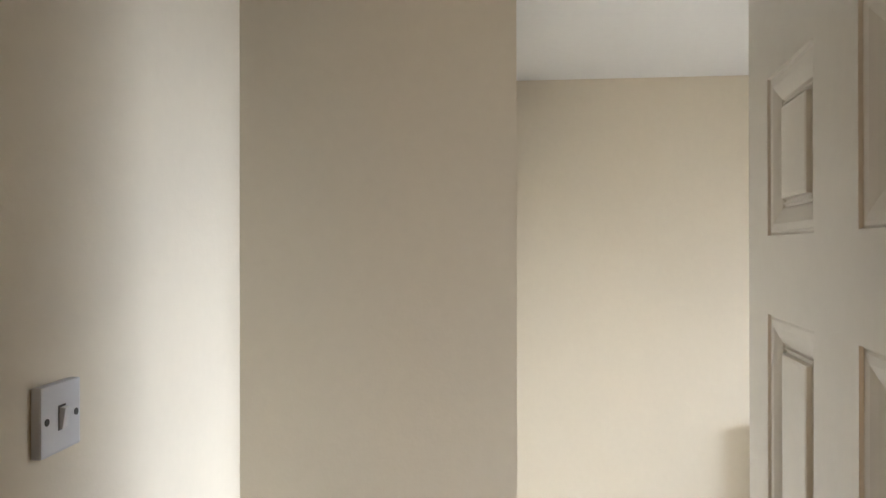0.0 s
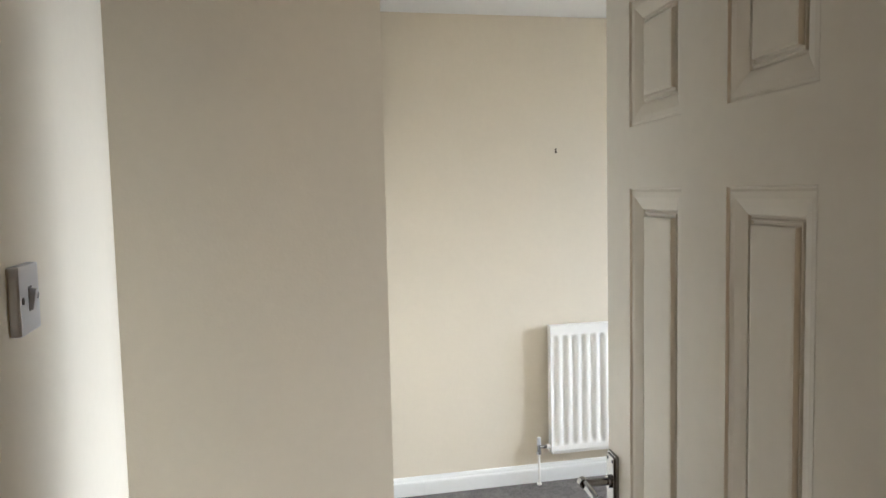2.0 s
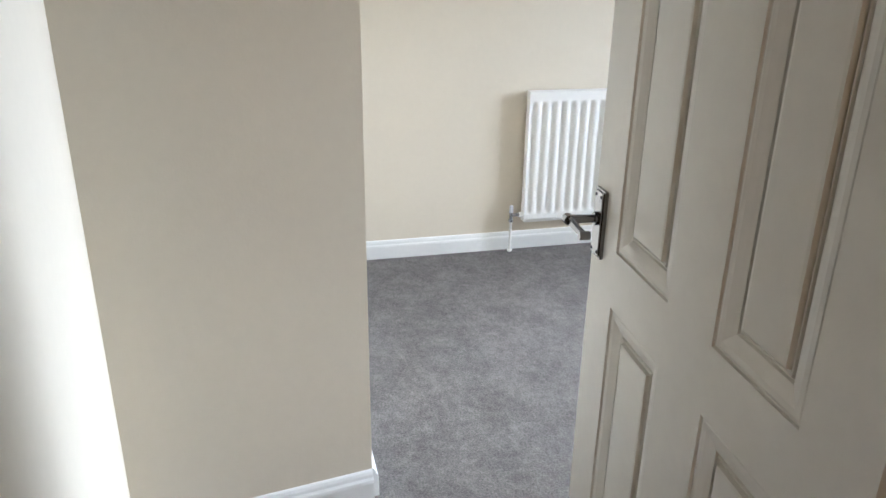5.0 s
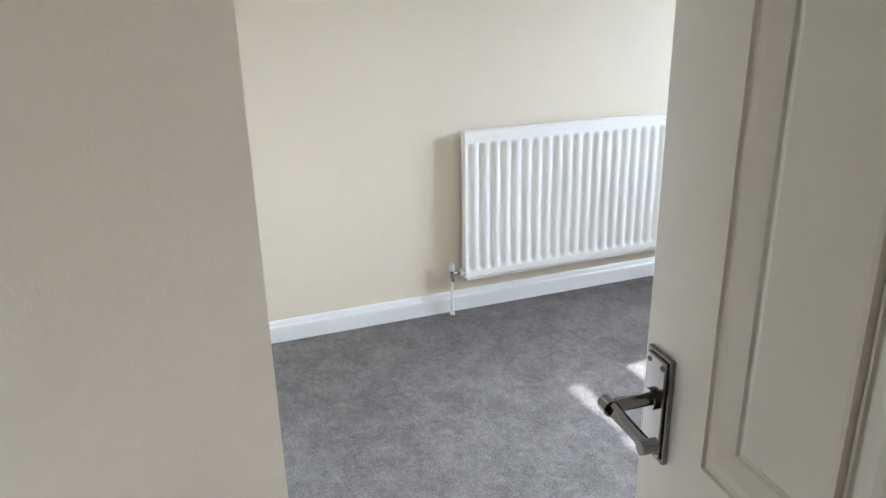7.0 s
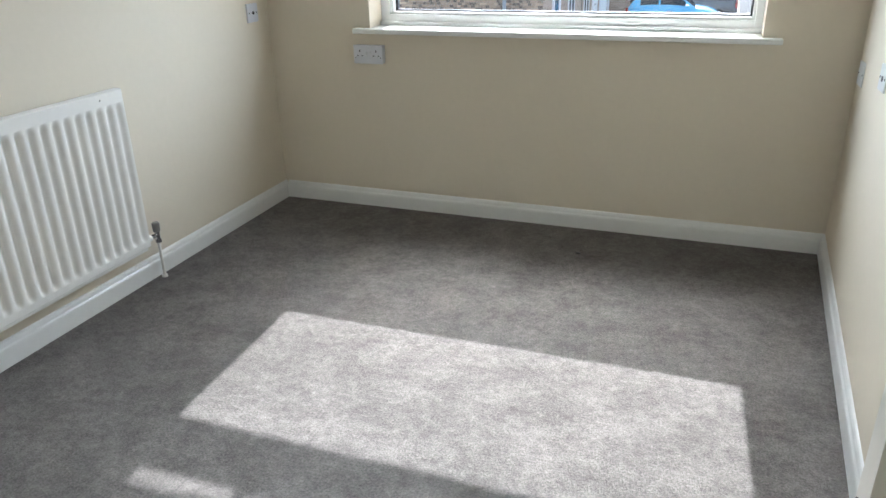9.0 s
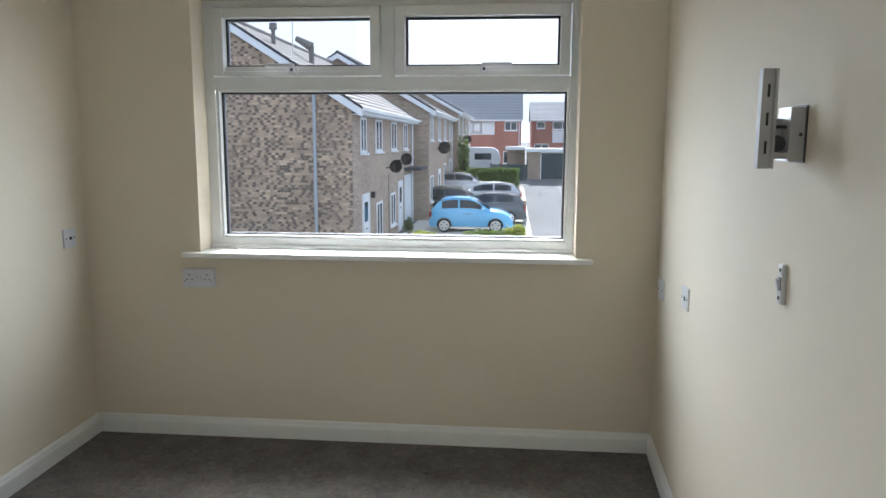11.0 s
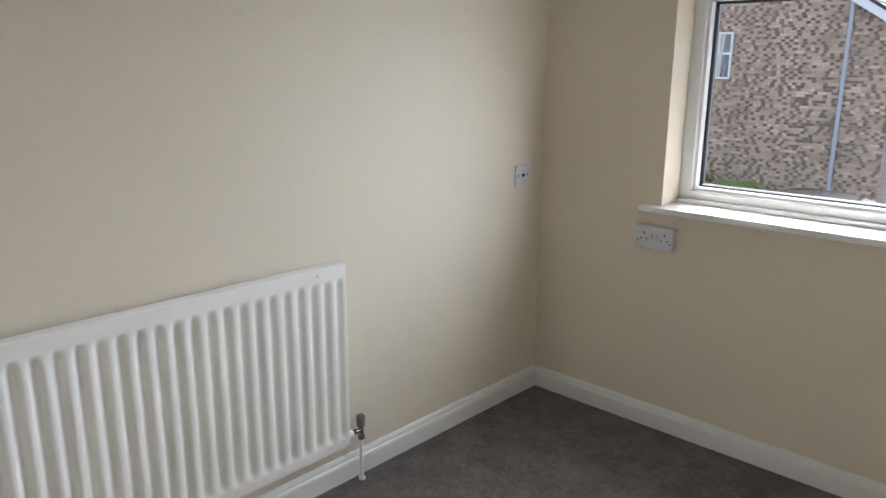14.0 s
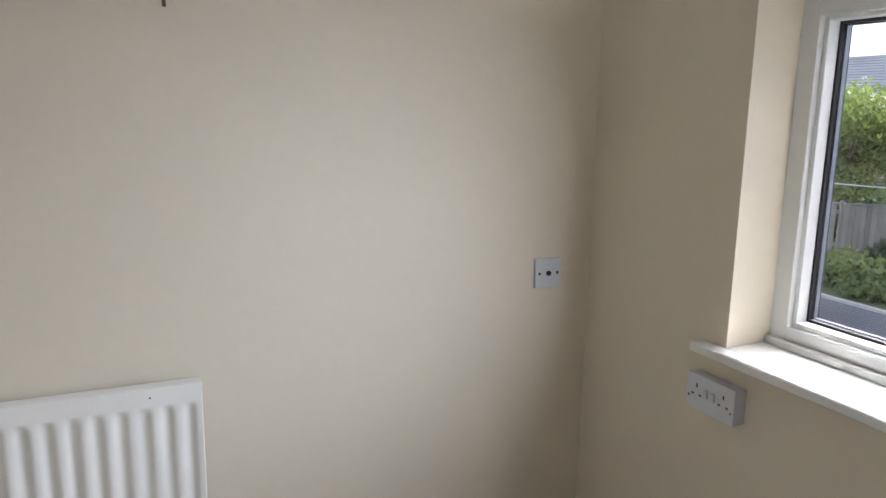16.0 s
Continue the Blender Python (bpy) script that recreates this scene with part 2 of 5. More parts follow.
def skirting(p, q, label="white gloss painted moulded skirting board"):
    """A skirting board along the wall from p to q; its face looks to the right of the way from p to q."""
    p, q = Vector((*p, 0)), Vector((*q, 0))
    d = (q - p)
    side = Vector((d.y, -d.x, 0)).normalized()
    m = Matrix.Identity(4)
    m.col[0][:3], m.col[1][:3], m.col[2][:3] = side, d.normalized(), (0, 0, 1)
    m.translation = p
    return thing("baseboard", extrude_profile(B(), SKIRT, m, d.length), GLOSS, label, "skirting", "structure")


skirting((0, YB), (0, 0))
skirting((0.018, 0), (W, 0))
skirting((W, -0.018), (east(YN), YN))
skirting((XE, YB), (0.018, YB))
skirting((XI, YS), (XE, YB))
skirting((XH, south(XH)), (XI, YS))
skirting((east(YN), YN), (XH, YN))

# door lining and architrave
bm = B()
bx(bm, XH - 0.002, XH + 0.102, YJ0 - 0.02, YJ0, 0, ZD + 0.02)
bx(bm, XH - 0.002, XH + 0.102, YJ1, YJ1 + 0.02, 0, ZD + 0.02)
bx(bm, XH - 0.002, XH + 0.102, YJ0, YJ1, ZD, ZD + 0.02)
bx(bm, XH + 0.04, XH + 0.07, YJ0, YJ0 + 0.012, 0, ZD)
bx(bm, XH + 0.04, XH + 0.07, YJ1 - 0.012, YJ1, 0, ZD)
thing("door_frame", bm, GLOSS, "white gloss painted door lining with stops", "door frame", "structure")
bm = B()
bx(bm, XH - 0.018, XH, YJ0 - 0.065, YJ0 - 0.005, 0, ZD + 0.065, 0.005)
thing("trim", bm, GLOSS, "white gloss painted architrave", "architrave", "structure")

# ---- window ----
FY0, FY1 = 0.135, 0.205


def build_window():
    win = base("window_1", pose(0, 0, 0), "white plastic framed window with two top vents, closed", "window", kind="structure")
    bm = B()
    bx(bm, WX0, 0.600, FY0, FY1, WZ0, WZ1, 0.004)
    bx(bm, 2.250, WX1, FY0, FY1, WZ0, WZ1, 0.004)
    bx(bm, 0.600, 2.250, FY0 + 0.001, FY1, WZ0, 0.945)
    bx(bm, 0.600, 2.250, FY0 + 0.001, FY1, 1.645, 1.702)
    bx(bm, 0.600, 2.250, FY0 + 0.001, FY1, 2.016, WZ1)
    bx(bm, 1.390, 1.452, FY0 + 0.001, FY1, 1.702, 2.016)
    part("frame", bm, PVC, win)
    bm = B()                                   # sloping glazing beads round the fixed light
    for x0, x1 in ((0.600, 0.612), (2.238, 2.250)):
        bx(bm, x0, x1, 0.150, 0.186, 0.945, 1.645, 0.003)
    for z0, z1 in ((0.945, 0.957), (1.635, 1.645)):
        bx(bm, 0.612, 2.238, 0.150, 0.186, z0, z1, 0.003)
    part("glazing_bead", bm, PVC, win)
    bm = B()
    bx(bm, 0.553, 2.281, 0.118, FY0 - 0.001, WZ0, 0.914, 0.004)
    part("sill_trim", bm, PVC, win)

    def gasket(x0, x1, z0, z1, y):
        g = 0.006
        k = B()
        bx(k, x0, x0 + g, y - 0.003, y + 0.02, z0, z1)
        bx(k, x1 - g, x1, y - 0.003, y + 0.02, z0, z1)
        bx(k, x0 + g, x1 - g, y - 0.003, y + 0.02, z0, z0 + g)
        bx(k, x0 + g, x1 - g, y - 0.003, y + 0.02, z1 - g, z1)
        return k

    def spacer(x0, x1, z0, z1, y):
        """Spacer bar between the two glass sheets, with a second gasket behind it."""
        k, g2 = B(), B()
        for bm2, a, c, ya, yb in ((k, 0.003, 0.009, y, y + 0.012), (g2, 0.0, 0.007, y + 0.0125, y + 0.018)):
            bx(bm2, x0 + a, x0 + c, ya, yb, z0 + a, z1 - a)
            bx(bm2, x1 - c, x1 - a, ya, yb, z0 + a, z1 - a)
            bx(bm2, x0 + c, x1 - c, ya, yb, z0 + a, z0 + c)
            bx(bm2, x0 + c, x1 - c, ya, yb, z1 - c, z1 - a)
        return k, g2
    part("gasket", gasket(0.612, 2.238, 0.957, 1.635, 0.186), GASKET, win, "black rubber gasket")
    bar, back = spacer(0.612, 2.238, 0.957, 1.635, 0.1975)
    part("spacer_bar", bar, SPACER, win, "grey metal spacer bar")
    part("gasket", back, GASKET, win)
    pane = part("pane", bx(B(), 0.613, 2.237, 0.192, 0.196, 0.958, 1.634), PANE, win, "clear double glazing")
    pane.visible_shadow = False
    for k, (x0, x1, hx, side) in enumerate(((0.606, 1.386, 0.985, -1), (1.456, 2.244, 1.862, 1))):
        z0, z1, s = 1.706, 2.012, 0.045
        bm = B()
        bx(bm, x0, x0 + s, 0.118, 0.190, z0, z1, 0.005)
        bx(bm, x1 - s, x1, 0.118, 0.190, z0, z1, 0.005)
        bx(bm, x0 + s, x1 - s, 0.150, 0.190, z0, z0 + s)
        bx(bm, x0 + s, x1 - s, 0.119, 0.1495, z0, z0 + 0.022, 0.004)
        bx(bm, x0 + s, x1 - s, 0.119, 0.190, z1 - s, z1, 0.004)
        vent = part("vent_sash", bm, PVC, win, "top-hung opening vent")
        part("gasket", gasket(x0 + s, x1 - s, z0 + s, z1 - s, 0.170), GASKET, vent)
        bar, back = spacer(x0 + s, x1 - s, z0 + s, z1 - s, 0.1815)
        part("spacer_bar", bar, SPACER, vent)
        part("gasket", back, GASKET, vent)
        p = part("pane", bx(B(), x0 + s + 0.001, x1 - s - 0.001, 0.176, 0.180, z0 + s + 0.001, z1 - s - 0.001), PANE, vent)
        p.visible_shadow = False
        bm = B()
        bx(bm, hx - 0.02, hx + 0.02, 0.104, 0.118, z0 + 0.006, z0 + 0.040, 0.004)
        bx(bm, hx - 0.012, hx + 0.012, 0.082, 0.106, z0 + 0.012, z0 + 0.036, 0.004)
        bx(bm, hx - 0.012 * side, hx + 0.125 * side, 0.078, 0.094, z0 + 0.034, z0 + 0.052, 0.006)
        part("window_handle", bm, PLASTIC, vent, "white lever handle")
        part("keyhole", cyl(B(), (hx, 0.0815, z0 + 0.024), (hx, 0.0800, z0 + 0.024), 0.006), GASKET, vent)
    return win


build_window()
bm = B()
bx(bm, 0.477, 2.357, -0.043, 0.0, 0.872, WZ0, 0.008, 3)
bx(bm, WX0, WX1, -0.002, FY0 + 0.01, 0.872, WZ0 - 0.0005)
thing("window_sill", bm, GLOSS, "white gloss painted window board with rounded nose", "window sill", "structure", smooth=True)


# ---- radiator ----
def build_radiator():
    y0, y1, z0, z1, xb, xf = -2.215, -1.122, 0.162, 0.800, 0.026, 0.060
    rad = base("radiator", pose(0, 0, 0), "white enamelled single-panel radiator on the wall", "radiator")
    n = 22
    pitch = (y1 - y0 - 0.008) / n
    prof = [(0.0, 0), (0.12, 0.02), (0.22, 0.22), (0.32, 0.58), (0.42, 0.90), (0.52, 1), (0.62, 0.90), (0.72, 0.58), (0.82, 0.22), (0.92, 0.02)]
    ys, deep = [y0], [0.9]
    for i in range(n):
        for f, d in prof:
            ys.append(y0 + 0.004 + (i + f - 0.08) * pitch)
            deep.append(d)
    ys[1] = y0 + 0.003
    ys += [y1 - 0.003, y1]
    deep += [0, 0.9]
    zs = [(z0, 0, 0.9), (z0 + 0.004, 0, 0.0), (z0 + 0.026, 0, 0), (z0 + 0.030, 0, 0), (z0 + 0.040, 0.55, 0), (z0 + 0.052, 0.95, 0), (z0 + 0.07, 1, 0),
          (z1 - 0.085, 1, 0), (z1 - 0.068, 0.95, 0), (z1 - 0.058, 0.55, 0), (z1 - 0.048, 0, 0), (z1 - 0.044, 0, 0), (z1 - 0.008, 0, 0), (z1 - 0.004, 0, 0), (z1, 0, 0.9)]
    bm = B()
    grid = []
    for z, k, rim in zs:
        row = []
        for i, y in enumerate(ys):
            edge = i in (0, len(ys) - 1)
            d = 0.006 if (edge or rim) else 0.0138 * deep[i] * k
            row.append(bm.verts.new((xf - d, y, z)))
        grid.append(row)
    for r in range(len(zs) - 1):
        for i in range(len(ys) - 1):
            bm.faces.new((grid[r][i], grid[r][i + 1], grid[r + 1][i + 1], grid[r + 1][i]))
    ring = grid[0] + [g[-1] for g in grid[1:]] + grid[-1][-2::-1] + [g[0] for g in grid[-2:0:-1]]
    back = [bm.verts.new((xb, v.co.y, v.co.z)) for v in ring]
    for i in range(len(ring)):
        j = (i + 1) % len(ring)
        bm.faces.new((ring[i], back[i], back[j], ring[j]))
    bm.faces.new(back)
    part("panel", bm, RADP, rad, smooth=True)
    for yy in (y0 + 0.22, y1 - 0.22):
        part("bracket", bx(B(), 0.001, xb, yy - 0.015, yy + 0.015, z0 + 0.06, z1 - 0.08), RADP, rad)
    part("bottom_seam", bx(B(), 0.030, 0.050, y0 + 0.012, y1 - 0.012, z0 - 0.014, z0 - 0.0005, 0.004), RADP, rad)
    part("vent_plug", cyl(B(), (0.043, y1 - 0.115, z1 - 0.024), (0.0612, y1 - 0.115, z1 - 0.024), 0.0022, n=10), STEEL, rad)
    # lockshield valve at one end, thermostatic-looking valve at the other, each with its tail pipe
    for ye, s, tall in ((y0, -1, 0), (y1, 1, 1)):
        zc = z0 + 0.028
        yv = ye + s * 0.058
        bm = B()
        cyl(bm, (0.044, ye - s * 0.004, zc), (0.044, ye + s * 0.018, zc), 0.013, n=12)
        part("union", bm, RADP, rad, smooth=True)
        bm = B()
        cyl(bm, (0.044, ye + s * 0.018, zc), (0.044, ye + s * 0.034, zc), 0.010, n=6)
        cyl(bm, (0.044, ye + s * 0.034, zc), (0.044, yv, zc), 0.008, n=12)
        cyl(bm, (0.044, yv, zc - 0.03), (0.044, yv, zc + 0.016), 0.010, n=12)
        cyl(bm, (0.044, yv, zc - 0.034), (0.044, yv, zc - 0.02), 0.013, n=6)
        part("valve_body", bm, CHROME, rad, "chrome valve body", smooth=True)
        bm = B()
        if tall:
            cyl(bm, (0.044, yv, zc + 0.014), (0.044, yv, zc + 0.050), 0.0145, 0.016, n=20)
            cyl(bm, (0.044, yv, zc + 0.050), (0.044, yv, zc + 0.054), 0.016, 0.012, n=20)
            part("valve_cap", bm, paint("grey valve cap", (0.16, 0.155, 0.14), rough=0.4, vary=0.1, bump=0), rad, "grey valve cap", smooth=True)
        else:
            cyl(bm, (0.044, yv, zc + 0.014), (0.044, yv, zc + 0.05), 0.011, 0.009, n=16)
            part("valve_cap", bm, PLASTIC, rad, "white lockshield cap", smooth=True)
        bm = B()
        cyl(bm, (0.044, yv, 0.001), (0.044, yv, zc - 0.03), 0.0065, n=12)
        cyl(bm, (0.044, yv, 0.0), (0.044, yv, 0.008), 0.012, n=16)
        part("tail_pipe", bm, RADP, rad, "white painted tail pipe", smooth=True)


build_radiator()


# ---- plates, sockets, hooks ----
def screw(parent, x, y, z, r=0.0035):
    return part("screw", cyl(B(), (x, y, z), (x, y - 0.0012, z), r, n=10), STEEL, parent)


def build_double_socket():
    """Local frame: the wall is the plane y = 0, the face looks to -y; origin at the centre."""
    s = base("double_socket", pose(0.551, 0, 0.7765), "white plastic double socket on a surface box below the window", "socket")
    part("back_box", bx(B(), -0.0735, 0.0735, -0.026, 0, -0.042, 0.042, 0.003), PLASTIC, s)
    part("faceplate", bx(B(), -0.075, 0.075, -0.0365, -0.0265, -0.0435, 0.0435, 0.003), PLASTIC, s)
    for cx in (-0.042, 0.042):
        for dx, dz, w, h in ((0, 0.016, 0.0045, 0.010), (-0.012, -0.006, 0.0075, 0.0045), (0.012, -0.006, 0.0075, 0.0045)):
            part("pin_slot", bx(B(), cx + dx - w / 2, cx + dx + w / 2, -0.0369, -0.0363, dz - h / 2, dz + h / 2), GASKET, s, "dark pin slot")
    for cx in (-0.011, 0.011):
        r = part("rocker", bx(B(), -0.0055, 0.0055, -0.006, 0, -0.010, 0.010, 0.001), PLASTIC, s, "white rocker switch")
        r.matrix_basis = pose(cx, -0.0358, 0.005, 6, 0, 0)
    for cx in (-0.0655, 0.0655):
        screw(s, cx, -0.0362, -0.014, 0.003)


build_double_socket()


def plate(name, place, label, category, holes, half=0.043, thick=0.010, mat=None, wide=None):
    """A square wall plate; local y = 0 is the wall and -y the room."""
    p = base(name, place, label, category)
    hx = wide or half
    part("faceplate", bx(B(), -hx, hx, -thick, 0, -half, half, 0.003), mat or PLASTIC, p)
    for d in (-0.030, 0.030):
        x, z = (0, d) if wide else (d, 0)
        part("screw", cyl(B(), (x, -thick + 0.0003, z), (x, -thick - 0.0010, z), 0.0042, n=10), DARKP, p)
    if holes == "aerial":
        bm = cyl(B(), (0, -thick + 0.0003, 0), (0, -thick - 0.004, 0), 0.0075, n=16)
        part("coaxial_socket", bm, GASKET, p, "dark coaxial socket")
    if holes == "rocker":
        r = part("rocker", bx(B(), -0.0055, 0.0055, -0.007, 0, -0.0125, 0.0125, 0.001), PLASTIC, p, "white rocker")
        r.matrix_basis = pose(0, -thick + 0.001, 0, 9, 0, 0)
        part("rocker_well", bx(B(), -0.0075, 0.0075, -thick - 0.0004, -thick + 0.001, -0.0145, 0.0145), DARKP, p)
    if holes == "outlet":
        part("outlet", bx(B(), -0.008, 0.008, -thick - 0.002, -thick + 0.001, -0.010, 0.006, 0.001), DARKP, p)
    return p


plate("aerial_plate", pose(0, -0.147, 0.970, 0, 0, 90), "white plastic aerial outlet plate on the wall", "aerial socket", "aerial")
plate("light_switch", pose(2.470, south(2.470), 1.352, 0, 0, 183.1), "white plastic single light switch on the wall", "light switch", "rocker", half=0.040, thick=0.013)
plate("blank_plate", pose(east(-0.138), -0.138, 0.790, 0, 0, -87.4), "white plastic blanking plate near the corner", "wall plate", "", thick=0.008, mat=PVC)
plate("telephone_outlet", pose(east(-0.66), -0.66, 0.866, 0, 0, -87.4), "white plastic telephone outlet plate on the wall", "phone socket", "outlet", half=0.040, thick=0.009, mat=PVC)
plate("fused_switch", pose(east(-1.668), -1.668, 1.115, 0, 0, -87.4), "narrow white plastic architrave switch on the wall", "switch", "rocker", half=0.043, thick=0.011, wide=0.010, mat=PVC)


HOOKM = paint("tarnished brass", (0.14, 0.115, 0.085), rough=0.5, metal=0.7, vary=0.15, bump=0)


def build_hook(y, z):
    h = base("picture_hook", pose(0, y, z), "small bent tarnished brass picture hook nailed to the wall", "hook", "picture hooks")
    part("nail", cyl(B(), (0, 0, 0.006), (0.012, 0, 0.009), 0.0016, n=8), HOOKM, h)
    bm = B()
    bx(bm, 0, 0.0015, -0.004, 0.004, -0.012, 0.010)
    bx(bm, 0.0015, 0.008, -0.004, 0.004, -0.013, -0.0115)
    bx(bm, 0.007, 0.0085, -0.004, 0.004, -0.0115, -0.004)
    part("hook_plate", bm, HOOKM, h)


build_hook(-2.152, 1.657)
build_hook(-1.156, 1.656)


def build_bracket():
    b = base("television_bracket", pose(east(-1.70), -1.70, 1.43, 0, 0, 2.6), "bare silver steel television bracket on the wall", "wall bracket")
    part("wall_plate", bx(B(), -0.006, 0, -0.034, 0.034, -0.058, 0.056, 0.001), DARKP, b, "dark backing plate")
    bm = B()                                   # folded steel box, open to the side that holds the arm
    bx(bm, -0.032, -0.006, -0.030, -0.027, -0.055, 0.052)
    bx(bm, -0.032, -0.006, 0.027, 0.030, -0.055, 0.052)
    bx(bm, -0.035, -0.032, -0.030, 0.030, -0.055, 0.052, 0.001)
    part("wall_box", bm, ZINC, b)
    part("box_screw", cyl(B(), (-0.014, -0.0298, -0.002), (-0.014, -0.0315, -0.002), 0.0038, n=10), DARKP, b)
    bm = B()
    bx(bm, -0.078, -0.035, -0.024, 0.018, -0.050, -0.038, 0.001)
    bx(bm, -0.060, -0.035, 0.012, 0.018, -0.038, 0.030, 0.001)
    part("arm", bm, ZINC, b)
    bm = B()
    cyl(bm, (-0.080, -0.012, 0.013), (-0.035, -0.012, 0.013), 0.0032, n=10)
    cyl(bm, (-0.074, -0.012, 0.013), (-0.060, -0.012, 0.013), 0.0072, n=6)
    part("pivot_bolt", bm, DARKP, b, "dark bolt and nut")
    bm = B()
    cyl(bm, (-0.058, -0.030, -0.020), (-0.058, -0.004, -0.020), 0.017, 0.0145, n=8)
    cyl(bm, (-0.058, -0.004, -0.020), (-0.058, 0.016, -0.020), 0.004, n=8)
    part("knob", bm, DARKP, b, "dark plastic tightening knob")
    bm = B()
    z0, z1 = -0.069, 0.125
    bx(bm, -0.0155, 0.0155, 0.0, 0.003, z0, z1, 0.0008)
    bx(bm, -0.0155, -0.013, 0.003, 0.014, z0, z1)
    bx(bm, 0.013, 0.0155, 0.003, 0.014, z0, z1)
    bx(bm, 0.009, 0.0155, -0.004, 0.0, z0, z1, 0.001)
    channel = part("mounting_channel", bm, ZINC, b)
    channel.matrix_basis = pose(-0.083, -0.040, 0, 0, 0, 8)
    for z in (-0.040, 0.015, 0.070):
        part("slot", bx(B(), -0.0045, 0.0005, -0.0007, 0.0002, z, z + 0.025), GASKET, channel)


build_bracket()


# ---- paper lantern ----
def paper_material():
    """Thin crumpled rice paper that lets some light through."""
    m = paint("white rice paper", (0.78, 0.76, 0.72), rough=0.85, vary=0.08, grain=14, patch=5, bump=0.5, bump_scale=28)
    t = m.node_tree
    tr, mix = t.nodes.new("ShaderNodeBsdfTranslucent"), t.nodes.new("ShaderNodeMixShader")
    tr.inputs["Color"].default_value = (0.80, 0.77, 0.71, 1)
    mix.inputs[0].default_value = 0.45
    t.links.new(t.nodes["Principled BSDF"].outputs[0], mix.inputs[1])
    t.links.new(tr.outputs[0], mix.inputs[2])
    t.links.new(mix.outputs[0], t.nodes["Material Output"].inputs["Surface"])
    return m


def build_lantern():
    c = Vector((1.185, -1.60, 1.955))
    r = 0.218
    lan = base("pendant_lantern", pose(*c), "white ribbed paper globe lampshade hanging from the ceiling", "lampshade")
    ribs, seg, r3 = 13, 40, random.Random(3)
    jog = [[0.003 * r3.uniform(-1, 1) for _ in range(seg)] for _ in range(ribs * 4 + 1)]

    def ring(a, k, row):
        return [(r * k * (1 + jog[row][j]) * math.sin(a) * math.cos(2 * math.pi * j / seg), r * k * (1 + jog[row][j]) * math.sin(a) * math.sin(2 * math.pi * j / seg), r * math.cos(a)) for j in range(seg)]
    bm = B()
    rings = []
    for i in range(ribs * 4 + 1):              # the paper sags between the wire ribs
        a = math.pi * (0.06 + 0.88 * i / (ribs * 4))
        rings.append([bm.verts.new(p) for p in ring(a, 1.0 - 0.022 * math.sin(math.pi * (i % 4) / 4), i)])
    for ra, rb in zip(rings, rings[1:]):
        for j in range(seg):
            bm.faces.new((ra[j], ra[(j + 1) % seg], rb[(j + 1) % seg], rb[j]))
    part("shade", bm, paper_material(), lan, smooth=True)
    wire = paint("pale tan wire", (0.42, 0.36, 0.28), rough=0.6, vary=0.1, bump=0)
    for i in range(ribs + 1):
        a = math.pi * (0.06 + 0.88 * i / ribs)
        pts = ring(a, 1.002, i * 4)
        bm = B()
        for p, q in zip(pts, pts[1:] + pts[:1]):
            cyl(bm, p, q, 0.0032 if i in (0, ribs) else 0.0013, n=6)
        part("wire_rib", bm, wire, lan)
    part("flex", cyl(B(), (0, 0, 0.12), (0, 0, 2.30 - c.z - 0.02), 0.0035, n=8), CORD, lan, "white flex")
    part("lampholder", cyl(B(), (0, 0, 0.06), (0, 0, 0.13), 0.02, 0.015, n=16), PLASTIC, lan)
    part("ceiling_rose", cyl(B(), (0, 0, 2.30 - c.z - 0.025), (0, 0, 2.30 - c.z), 0.035, 0.045, n=24), PLASTIC, lan)


build_lantern()


